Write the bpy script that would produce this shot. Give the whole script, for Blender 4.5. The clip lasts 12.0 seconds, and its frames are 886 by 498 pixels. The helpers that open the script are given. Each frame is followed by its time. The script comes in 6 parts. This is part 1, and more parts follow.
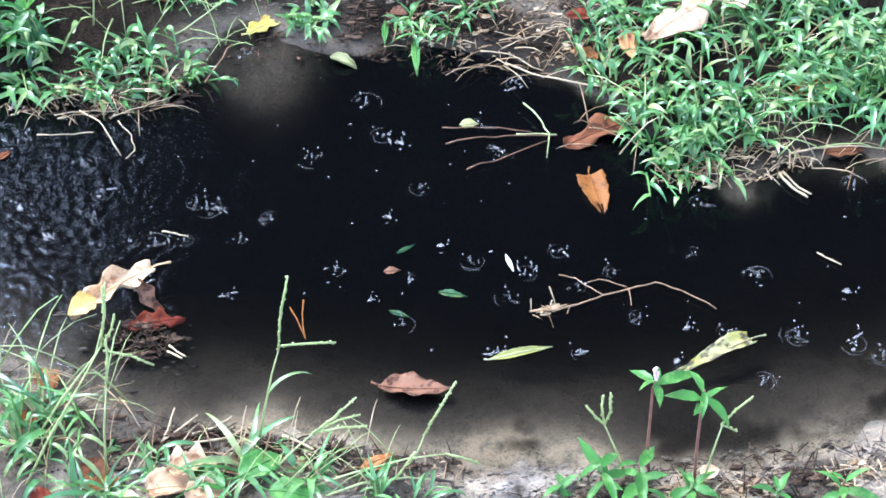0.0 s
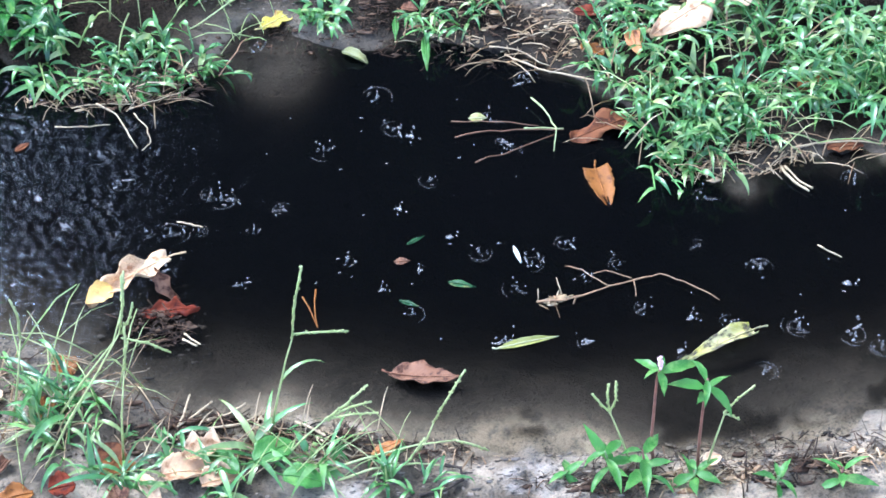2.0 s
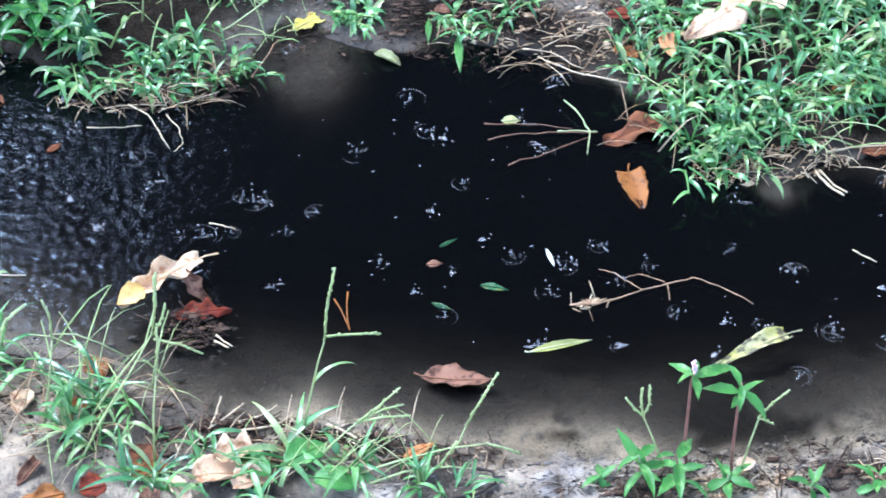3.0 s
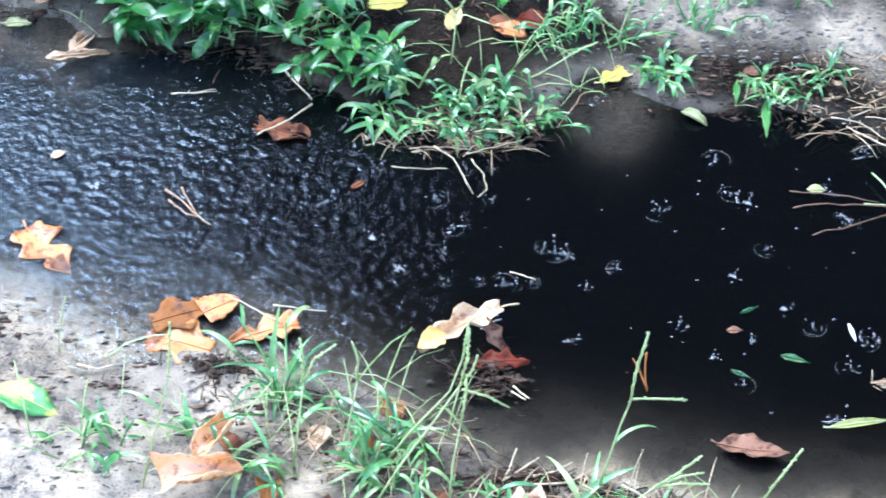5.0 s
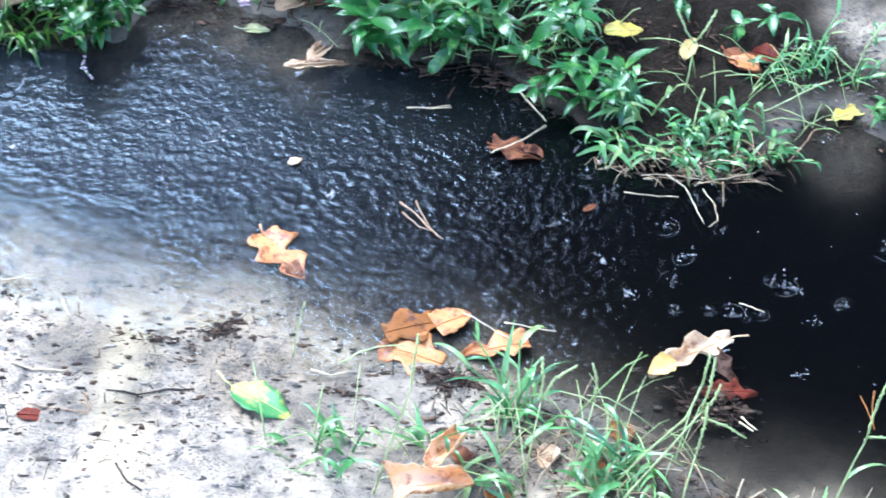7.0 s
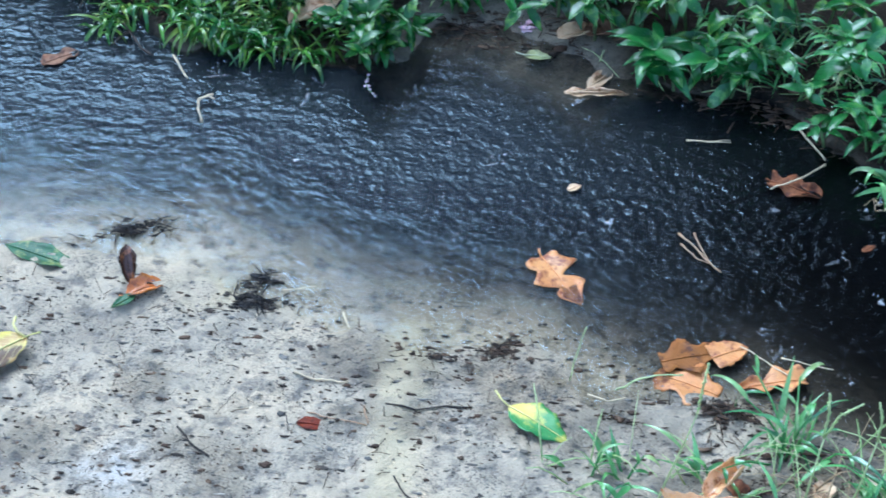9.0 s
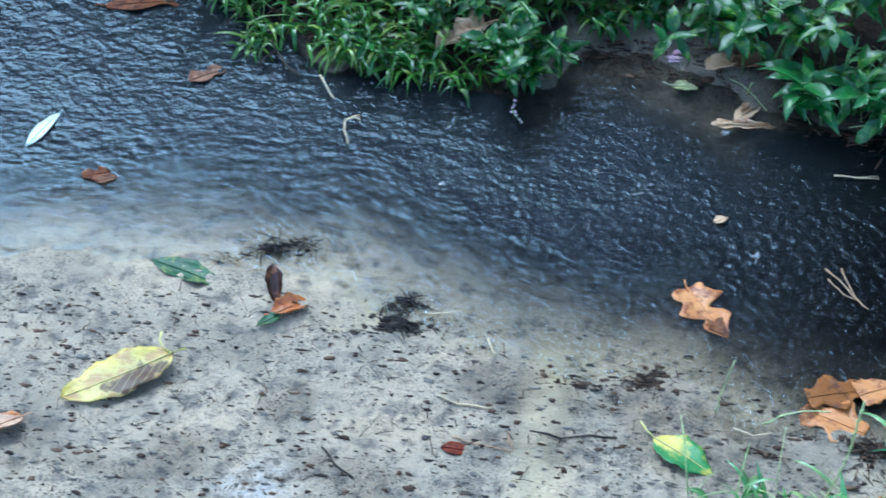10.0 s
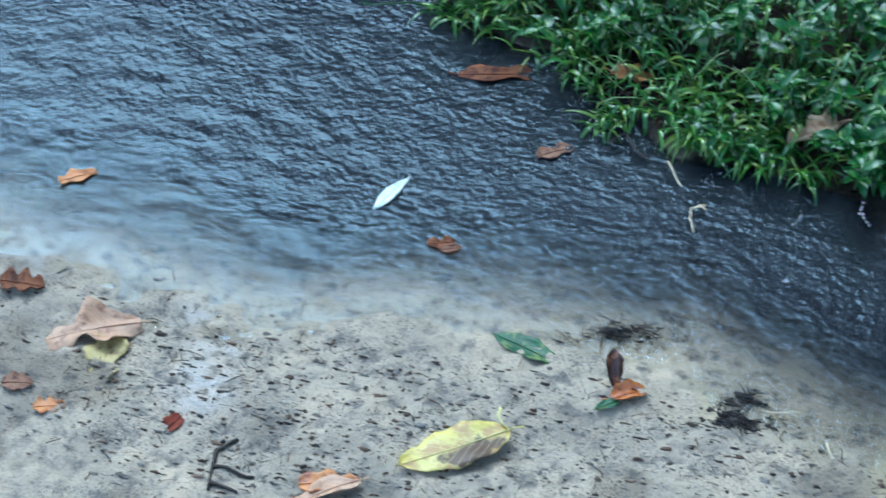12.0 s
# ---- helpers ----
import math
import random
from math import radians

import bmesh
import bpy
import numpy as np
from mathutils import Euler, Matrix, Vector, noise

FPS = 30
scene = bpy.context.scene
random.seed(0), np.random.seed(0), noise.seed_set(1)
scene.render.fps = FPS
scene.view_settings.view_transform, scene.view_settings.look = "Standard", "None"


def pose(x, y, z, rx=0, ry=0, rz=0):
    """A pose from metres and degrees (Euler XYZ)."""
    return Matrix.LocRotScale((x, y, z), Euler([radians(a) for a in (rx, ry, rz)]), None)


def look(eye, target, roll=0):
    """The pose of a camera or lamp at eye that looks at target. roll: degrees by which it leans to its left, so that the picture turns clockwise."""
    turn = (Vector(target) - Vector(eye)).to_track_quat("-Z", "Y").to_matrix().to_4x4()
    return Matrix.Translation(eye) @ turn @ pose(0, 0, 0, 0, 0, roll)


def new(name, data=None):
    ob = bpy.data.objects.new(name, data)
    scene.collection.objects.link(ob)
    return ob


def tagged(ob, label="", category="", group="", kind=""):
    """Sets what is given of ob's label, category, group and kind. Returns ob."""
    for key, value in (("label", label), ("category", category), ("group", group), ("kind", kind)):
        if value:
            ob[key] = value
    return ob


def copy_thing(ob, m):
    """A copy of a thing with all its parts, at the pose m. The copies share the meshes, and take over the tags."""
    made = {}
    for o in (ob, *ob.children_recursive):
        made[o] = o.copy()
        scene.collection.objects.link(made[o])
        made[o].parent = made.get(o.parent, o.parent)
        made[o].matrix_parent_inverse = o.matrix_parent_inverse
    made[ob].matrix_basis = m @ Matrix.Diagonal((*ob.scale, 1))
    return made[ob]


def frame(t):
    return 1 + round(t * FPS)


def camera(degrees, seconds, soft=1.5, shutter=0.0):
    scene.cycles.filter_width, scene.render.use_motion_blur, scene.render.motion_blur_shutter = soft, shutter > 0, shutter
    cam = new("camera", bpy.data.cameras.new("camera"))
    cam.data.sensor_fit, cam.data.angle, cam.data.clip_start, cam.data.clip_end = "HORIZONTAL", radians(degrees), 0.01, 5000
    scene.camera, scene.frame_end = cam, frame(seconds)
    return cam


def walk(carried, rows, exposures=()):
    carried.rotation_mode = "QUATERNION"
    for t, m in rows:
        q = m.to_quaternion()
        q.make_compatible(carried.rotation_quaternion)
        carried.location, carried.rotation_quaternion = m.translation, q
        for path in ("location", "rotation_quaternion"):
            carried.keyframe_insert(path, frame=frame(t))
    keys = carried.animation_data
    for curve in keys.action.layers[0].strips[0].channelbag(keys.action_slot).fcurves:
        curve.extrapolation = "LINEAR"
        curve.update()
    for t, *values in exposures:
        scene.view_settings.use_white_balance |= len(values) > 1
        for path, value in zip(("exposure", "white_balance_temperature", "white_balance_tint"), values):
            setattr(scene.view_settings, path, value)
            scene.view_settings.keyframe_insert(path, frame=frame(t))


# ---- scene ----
# ---- camera and its path ----
cam = camera(19.18, 12.0, soft=1.65, shutter=0.4)
PATH = [
    (0.0, (0.0000, 0.0000, 1.5538), (0.2552, 1.5115, -0.0242), 0.080),
    (0.5, (-0.0004, 0.0041, 1.5593), (0.2552, 1.5106, -0.0235), 0.155),
    (1.0, (-0.0072, -0.0245, 1.5883), (0.2522, 1.4788, 0.0031), 0.298),
    (1.5, (-0.0160, -0.0326, 1.5905), (0.2467, 1.4725, 0.0076), 0.461),
    (2.0, (-0.0121, -0.0324, 1.5881), (0.2412, 1.4745, 0.0053), 0.278),
    (2.5, (-0.0159, -0.0290, 1.5899), (0.2354, 1.4757, 0.0047), 0.288),
    (2.7, (-0.0136, -0.0294, 1.5871), (0.2322, 1.4777, 0.0033), 0.146),
    (4.3, (-0.0875, 0.0076, 1.5618), (0.0604, 1.5475, -0.0025), 0.421),
    (4.5, (-0.1001, 0.0114, 1.5690), (0.0317, 1.5519, 0.0040), 0.441),
    (5.0, (-0.1069, 0.0082, 1.5961), (-0.0323, 1.5496, 0.0281), -0.072),
    (5.5, (-0.1257, 0.0105, 1.5988), (-0.0811, 1.5564, 0.0341), -0.002),
    (6.0, (-0.1599, 0.0137, 1.5994), (-0.1302, 1.5615, 0.0363), 0.605),
    (6.5, (-0.1830, 0.0154, 1.5983), (-0.1755, 1.5654, 0.0371), 0.744),
    (7.0, (-0.2056, -0.0057, 1.6152), (-0.2289, 1.5475, 0.0573), 0.659),
    (7.2, (-0.2126, -0.0105, 1.6277), (-0.2508, 1.5392, 0.0666), 0.643),
    (8.8, (-0.2794, -0.0264, 1.6217), (-0.4409, 1.5358, 0.0812), -0.223),
    (9.0, (-0.2923, -0.0302, 1.6166), (-0.4657, 1.5368, 0.0821), -0.236),
    (9.5, (-0.3117, -0.0331, 1.6128), (-0.5240, 1.5377, 0.0872), -0.500),
    (10.0, (-0.3464, -0.0320, 1.6154), (-0.5918, 1.5392, 0.0952), -0.285),
    (10.5, (-0.3661, -0.0367, 1.6107), (-0.6586, 1.5404, 0.1049), -0.414),
    (11.0, (-0.3900, -0.0399, 1.6062), (-0.7361, 1.5411, 0.1160), -0.488),
    (11.5, (-0.4248, -0.0413, 1.6339), (-0.8100, 1.5271, 0.1400), -0.261),
    (12.0, (-0.4446, -0.0333, 1.6413), (-0.8888, 1.5233, 0.1514), -0.329),
]
walk(cam, [(t, look(eye, target, roll)) for t, eye, target, roll in PATH],
     exposures=[(0.0, 2.55, 6250, 20), (2.7, 2.40, 5900, 20), (4.4, 2.60, 5800, 16), (6.4, 2.61, 5760, 16), (7.2, 2.53, 5720, 16), (8.8, 1.86, 5440, 8), (10.5, 1.53, 5290, 3), (12.0, 1.46, 5330, 1)])

# ---- world, sun, light ----
world = bpy.data.worlds.new("overcast_sky")
scene.world = world
world.use_nodes = True
wn, wl = world.node_tree.nodes, world.node_tree.links
sky = wn.new("ShaderNodeTexSky")
sky.sky_type = 'NISHITA'
sky.sun_disc = False
sky.sun_elevation = radians(56)
sky.sun_rotation = radians(-39)
sky.air_density, sky.dust_density, sky.ozone_density = 1.0, 2.0, 1.5
wl.new(sky.outputs[0], wn["Background"].inputs[0])
wn["Background"].inputs[1].default_value = 0.15

sun = new("sun", bpy.data.lights.new("sun", 'SUN'))
sun.data.energy, sun.data.angle, sun.data.color = 1.18, radians(36), (0.63, 0.83, 1.0)
sun.matrix_world = look((-6.3, 7.8, 14.8), (0, 0, 0))


# ---- small tools ----
def lattice(seed):
    return np.random.RandomState(seed).rand(256, 256)


LATTICE = lattice(7)


def vnoise(x, y, scale, shift=0.0):
    """Smooth value noise, 0 to 1, on arrays."""
    x, y = np.asarray(x, float) / scale + 31.7 + shift, np.asarray(y, float) / scale + 57.3 - 1.7 * shift
    xi, yi = np.floor(x).astype(int), np.floor(y).astype(int)
    fx, fy = x - xi, y - yi
    fx, fy = fx * fx * (3 - 2 * fx), fy * fy * (3 - 2 * fy)
    a, b = LATTICE[xi % 256, yi % 256], LATTICE[(xi + 1) % 256, yi % 256]
    c, d = LATTICE[xi % 256, (yi + 1) % 256], LATTICE[(xi + 1) % 256, (yi + 1) % 256]
    return (a * (1 - fx) + b * fx) * (1 - fy) + (c * (1 - fx) + d * fx) * fy


def sstep(a, b, x):
    t = np.clip((x - a) / (b - a), 0, 1)
    return t * t * (3 - 2 * t)


class Shape:
    """Collects vertices and faces of one mesh."""

    def __init__(self):
        self.v, self.f, self.uv = [], [], []

    def tube(self, pts, radii, sides=5, cap=True):
        pts = [Vector(p) for p in pts]
        n = len(pts)
        if isinstance(radii, (int, float)):
            radii = [radii] * n
        start = len(self.v)
        for i, p in enumerate(pts):
            d = (pts[min(i + 1, n - 1)] - pts[max(i - 1, 0)]).normalized()
            a = d.cross(Vector((0.13, 0.21, 1)))
            if a.length < 0.05:
                a = d.cross(Vector((1, 0.1, 0)))
            a.normalize()
            b = d.cross(a)
            for k in range(sides):
                w = 2 * math.pi * k / sides
                self.v.append(p + (a * math.cos(w) + b * math.sin(w)) * radii[i])
        for i in range(n - 1):
            for k in range(sides):
                k2 = (k + 1) % sides
                q = start + i * sides
                self.f.append((q + k, q + k2, q + sides + k2, q + sides + k))
        if cap:
            self.f.append(tuple(start + k for k in reversed(range(sides))))
            self.f.append(tuple(start + (n - 1) * sides + k for k in range(sides)))
        return self

    def blade(self, base, az, length, width, rise, bend, segs=6, fold=0.25, tip=0.75, twist=0.0):
        """A grass blade or narrow leaf: starts at elevation rise and bends down by bend (radians) to its tip."""
        p = Vector(base)
        side = Vector((-math.sin(az), math.cos(az), 0))
        start = len(self.v)
        for i in range(segs + 1):
            u = i / segs
            e = rise - bend * u
            fwd = Vector((math.cos(az) * math.cos(e), math.sin(az) * math.cos(e), math.sin(e)))
            up = side.cross(fwd) * -1
            w = 0.5 * width * max(0.03, min(1.0, 0.45 + 2.6 * u) * (1 - u ** 1.6) ** tip)
            across = side * math.cos(twist * u) + up * math.sin(twist * u)
            self.v += [p + across * w + up * (w * fold), p.copy(), p - across * w + up * (w * fold)]
            p = p + fwd * (length / segs)
        for i in range(segs):
            q = start + 3 * i
            self.f += [(q, q + 3, q + 4, q + 1), (q + 1, q + 4, q + 5, q + 2)]
        return self

    def blob(self, c, r, rings=4, sides=6, rough=0.25, rnd=random):
        """A small uneven lump; r is a triple of half axes."""
        start = len(self.v)
        c = Vector(c)
        self.v.append(c + Vector((0, 0, r[2])))
        for i in range(1, rings):
            a = math.pi * i / rings
            for k in range(sides):
                w = 2 * math.pi * (k + 0.5 * (i % 2)) / sides
                s = 1 + rough * (rnd.random() - 0.5) * 2
                self.v.append(c + Vector((r[0] * s * math.sin(a) * math.cos(w), r[1] * s * math.sin(a) * math.sin(w), r[2] * s * math.cos(a))))
        self.v.append(c - Vector((0, 0, r[2])))
        end = len(self.v) - 1
        for k in range(sides):
            k2 = (k + 1) % sides
            self.f.append((start, start + 1 + k, start + 1 + k2))
            for i in range(rings - 2):
                q = start + 1 + i * sides
                self.f.append((q + k, q + sides + k, q + sides + k2, q + k2))
            q = start + 1 + (rings - 2) * sides
            self.f.append((q + k, end, q + k2))
        return self

    def mesh(self, name, material, smooth=True):
        me = bpy.data.meshes.new(name)
        me.from_pydata([tuple(v) for v in self.v], [], self.f)
        if smooth:
            me.polygons.foreach_set("use_smooth", np.ones(len(me.polygons), bool))
        if self.uv:
            layer = me.uv_layers.new(name="uv")
            index = np.empty(len(me.loops), np.int32)
            me.loops.foreach_get("vertex_index", index)
            layer.data.foreach_set("uv", np.array(self.uv, np.float32)[index].ravel())
        me.materials.append(material)
        me.update()
        return me


def part(name, shape, material, parent=None, label=""):
    """One mesh object, under a thing or a part of it."""
    me = shape if isinstance(shape, bpy.types.Mesh) else shape.mesh(name, material)
    ob = new(name, me)
    if parent is not None:
        ob.parent = parent
    return tagged(ob, label)


def thing(name, place, az=0.0, label="", category="", group="", kind=""):
    ob = new(name)
    ob.empty_display_size = 0.02
    ob.location = place
    ob.rotation_euler = (0, 0, az)
    return tagged(ob, label, category, group, kind)


# ---- materials ----
def material(name, rough=0.6):
    m = bpy.data.materials.new(name)
    m.use_nodes = True
    b = m.node_tree.nodes["Principled BSDF"]
    b.inputs["Roughness"].default_value = rough
    return m, m.node_tree.nodes, m.node_tree.links, b


def noise_node(n, l, scale, detail=4.0, rough=0.6, vector=None):
    t = n.new("ShaderNodeTexNoise")
    t.inputs["Scale"].default_value, t.inputs["Detail"].default_value, t.inputs["Roughness"].default_value = scale, detail, rough
    if vector is not None:
        l.new(vector, t.inputs["Vector"])
    return t


def ramp(n, l, source, *stops):
    r = n.new("ShaderNodeValToRGB")
    e = r.color_ramp.elements
    while len(e) < len(stops):
        e.new(0.5)
    for k, (pos, col) in zip(e, stops):
        k.position = pos
        k.color = (*col, 1) if not isinstance(col, (int, float)) else (col, col, col, 1)
    l.new(source, r.inputs[0])
    return r.outputs[0]


def mix(n, l, fac, a, b, kind="MIX"):
    m = n.new("ShaderNodeMix")
    m.data_type, m.blend_type = "RGBA", kind
    for socket, value in ((m.inputs[0], fac), (m.inputs[6], a), (m.inputs[7], b)):
        if isinstance(value, (int, float)):
            socket.default_value = value
        elif isinstance(value, tuple):
            socket.default_value = (*value, 1)
        else:
            l.new(value, socket)
    return m.outputs[2]


def bump(n, l, b, height, strength, distance):
    u = n.new("ShaderNodeBump")
    u.inputs["Strength"].default_value, u.inputs["Distance"].default_value = strength, distance
    l.new(height, u.inputs["Height"])
    l.new(u.outputs[0], b.inputs["Normal"])
    return u


def attribute(n, name):
    a = n.new("ShaderNodeAttribute")
    a.attribute_name = name
    return a.outputs["Fac"]


def soil_material():
    m, n, l, b = material("wet_sandy_soil", 0.6)
    pos = n.new("ShaderNodeNewGeometry").outputs["Position"]
    big = noise_node(n, l, 9.0, 5, 0.6, pos).outputs[0]
    mid = noise_node(n, l, 60.0, 5, 0.65, pos).outputs[0]
    fine = noise_node(n, l, 420.0, 4, 0.7, pos).outputs[0]
    col = ramp(n, l, big, (0.33, (0.29, 0.24, 0.17)), (0.47, (0.44, 0.36, 0.25)), (0.55, (0.48, 0.385, 0.26)), (0.66, (0.56, 0.44, 0.29)))
    col = mix(n, l, ramp(n, l, mid, (0.34, 0.85), (0.50, 0.0)), col, (0.14, 0.125, 0.105))
    patchy = ramp(n, l, noise_node(n, l, 22.0, 4, 0.6, pos).outputs[0], (0.40, 0.15), (0.62, 1.0))
    specks = mix(n, l, 1.0, ramp(n, l, fine, (0.36, 1.0), (0.50, 0.0)), patchy, "MULTIPLY")
    col = mix(n, l, specks, col, (0.085, 0.074, 0.062))
    col = mix(n, l, ramp(n, l, fine, (0.62, 0.0), (0.75, 0.5)), col, (0.54, 0.51, 0.46))
    col = mix(n, l, ramp(n, l, attribute(n, "trail"), (0.0, 0.0), (1.0, 0.85)), col, mix(n, l, big, (0.46, 0.37, 0.22), (0.58, 0.47, 0.29)))
    col = mix(n, l, mix(n, l, 1.0, attribute(n, "pale"), ramp(n, l, mid, (0.40, 0.0), (0.56, 0.75)), "MULTIPLY"), col, (0.54, 0.50, 0.44))
    # mud tone, blackened further for the shade between the bank plants
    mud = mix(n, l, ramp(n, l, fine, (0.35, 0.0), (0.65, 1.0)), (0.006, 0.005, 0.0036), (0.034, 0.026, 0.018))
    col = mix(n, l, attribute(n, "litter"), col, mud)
    # near-black bed colour in place of the light lost in deep water
    depth_shade = mix(n, l, mid, (0.0016, 0.0022, 0.0030), (0.0032, 0.0040, 0.0048))
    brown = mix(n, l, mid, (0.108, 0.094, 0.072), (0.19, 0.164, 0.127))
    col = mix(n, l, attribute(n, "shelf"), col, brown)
    col = mix(n, l, attribute(n, "depth_shade"), col, depth_shade)
    l.new(col, b.inputs["Base Color"])
    l.new(mix(n, l, attribute(n, "litter"), ramp(n, l, attribute(n, "under"), (0.0, 0.22), (1.0, 0.0)), (0.02, 0.02, 0.02)), b.inputs["Specular IOR Level"])
    l.new(ramp(n, l, mid, (0.3, 0.38), (0.7, 0.75)), b.inputs["Roughness"])
    u = bump(n, l, b, fine, 0.9, 0.003)
    u2 = n.new("ShaderNodeBump")
    u2.inputs["Strength"].default_value, u2.inputs["Distance"].default_value = 0.8, 0.008
    l.new(mid, u2.inputs["Height"])
    l.new(u2.outputs[0], u.inputs["Normal"])
    return m


def water_material():
    m, n, l, b = material("rain_water")
    n.remove(b)
    pos = n.new("ShaderNodeNewGeometry").outputs["Position"]
    clear = n.new("ShaderNodeBsdfTransparent")
    clear.inputs[0].default_value = (0.97, 0.965, 0.94, 1)
    murk = n.new("ShaderNodeBsdfDiffuse")
    # depth darkness put into the murk's colour, paler in the rippled stretch
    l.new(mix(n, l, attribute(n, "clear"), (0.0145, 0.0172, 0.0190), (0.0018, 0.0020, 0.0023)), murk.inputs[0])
    gloss = n.new("ShaderNodeBsdfGlossy")
    gloss.inputs["Roughness"].default_value = 0.03
    gloss.inputs["Color"].default_value = (0.71, 0.91, 1.0, 1)
    fres = n.new("ShaderNodeFresnel")
    fres.inputs[0].default_value = 1.333
    w = noise_node(n, l, 150.0, 2, 0.5, pos).outputs[0]
    u = n.new("ShaderNodeBump")
    u.inputs["Distance"].default_value = 0.0016
    l.new(w, u.inputs["Height"])
    l.new(ramp(n, l, attribute(n, "calm"), (0.0, 0.60), (1.0, 0.05)), u.inputs["Strength"])
    l.new(u.outputs[0], gloss.inputs["Normal"])
    l.new(u.outputs[0], fres.inputs["Normal"])
    body = n.new("ShaderNodeMixShader")
    l.new(attribute(n, "turbid"), body.inputs[0])
    l.new(clear.outputs[0], body.inputs[1])
    l.new(murk.outputs[0], body.inputs[2])
    top = n.new("ShaderNodeMixShader")
    l.new(fres.outputs[0], top.inputs[0])
    l.new(body.outputs[0], top.inputs[1])
    l.new(gloss.outputs[0], top.inputs[2])
    l.new(top.outputs[0], n["Material Output"].inputs["Surface"])
    return m


def leaf_material(name, main, second, blotch, amount=0.4, rough=0.38, vein=None, spot_scale=90.0, through_light=0.0, shine=0.3, stain=None):
    """A leaf: two tones, blotches of decay, side veins from the uv map."""
    m, n, l, b = material(name, rough)
    tc = n.new("ShaderNodeTexCoord")
    info = n.new("ShaderNodeObjectInfo")
    add = n.new("ShaderNodeVectorMath")
    add.operation = "ADD"
    l.new(tc.outputs["Object"], add.inputs[0])
    l.new(info.outputs["Random"], add.inputs[1])
    p = add.outputs[0]
    a = noise_node(n, l, 28.0, 4, 0.6, p).outputs[0]
    s = noise_node(n, l, spot_scale, 4, 0.65, p).outputs[0]
    f = noise_node(n, l, 600.0, 2, 0.6, p).outputs[0]
    col = mix(n, l, ramp(n, l, a, (0.38, 0.0), (0.62, 1.0)), main, second)
    col = mix(n, l, ramp(n, l, s, (0.62 - 0.3 * amount, 0.0), (0.74 - 0.25 * amount, 1.0)), col, blotch)
    sep = n.new("ShaderNodeSeparateXYZ")
    l.new(tc.outputs["UV"], sep.inputs[0])
    if stain:
        # one large stain round a point of the blade, with a ragged rim
        tone, centre, size = stain
        off = n.new("ShaderNodeVectorMath")
        off.operation = "DISTANCE"
        flat = n.new("ShaderNodeVectorMath")
        flat.operation = "MULTIPLY"
        l.new(tc.outputs["UV"], flat.inputs[0])
        flat.inputs[1].default_value = (1.0, 0.45, 0.0)
        l.new(flat.outputs[0], off.inputs[0])
        off.inputs[1].default_value = (centre[0], centre[1] * 0.45, 0.0)
        rag = n.new("ShaderNodeMath")
        rag.operation = "MULTIPLY_ADD"
        l.new(s, rag.inputs[0])
        rag.inputs[1].default_value = 0.9
        l.new(off.outputs["Value"], rag.inputs[2])
        col = mix(n, l, ramp(n, l, rag.outputs[0], (size + 0.40, 0.95), (size + 0.52, 0.0)), col, tone)
    wave = n.new("ShaderNodeMath")
    wave.operation = "ABSOLUTE"
    l.new(sep.outputs["Y"], wave.inputs[0])
    slant = n.new("ShaderNodeMath")
    slant.operation = "MULTIPLY_ADD"
    l.new(wave.outputs[0], slant.inputs[0])
    slant.inputs[1].default_value = -0.28
    l.new(sep.outputs["X"], slant.inputs[2])
    frac = n.new("ShaderNodeMath")
    frac.operation = "PINGPONG"
    l.new(slant.outputs[0], frac.inputs[0])
    frac.inputs[1].default_value = 0.055
    rib = ramp(n, l, frac.outputs[0], (0.0, 1.0), (0.012, 0.0))
    col = mix(n, l, ramp(n, l, rib, (0.0, 0.0), (1.0, 0.35)), col, vein or tuple(min(1, c * 1.5) for c in main))
    col = mix(n, l, 0.35, col, mix(n, l, f, (0.5, 0.5, 0.5), (1.25, 1.25, 1.25)), "MULTIPLY")
    l.new(col, b.inputs["Base Color"])
    b.inputs["Specular IOR Level"].default_value = shine
    if through_light:
        tr = n.new("ShaderNodeBsdfTranslucent")
        l.new(col, tr.inputs[0])
        mx = n.new("ShaderNodeMixShader")
        mx.inputs[0].default_value = through_light
        l.new(b.outputs[0], mx.inputs[1])
        l.new(tr.outputs[0], mx.inputs[2])
        l.new(mx.outputs[0], n["Material Output"].inputs["Surface"])
    u = bump(n, l, b, rib, 0.25, 0.0006)
    u2 = n.new("ShaderNodeBump")
    u2.inputs["Strength"].default_value, u2.inputs["Distance"].default_value = 0.4, 0.001
    l.new(s, u2.inputs["Height"])
    l.new(u2.outputs[0], u.inputs["Normal"])
    return m


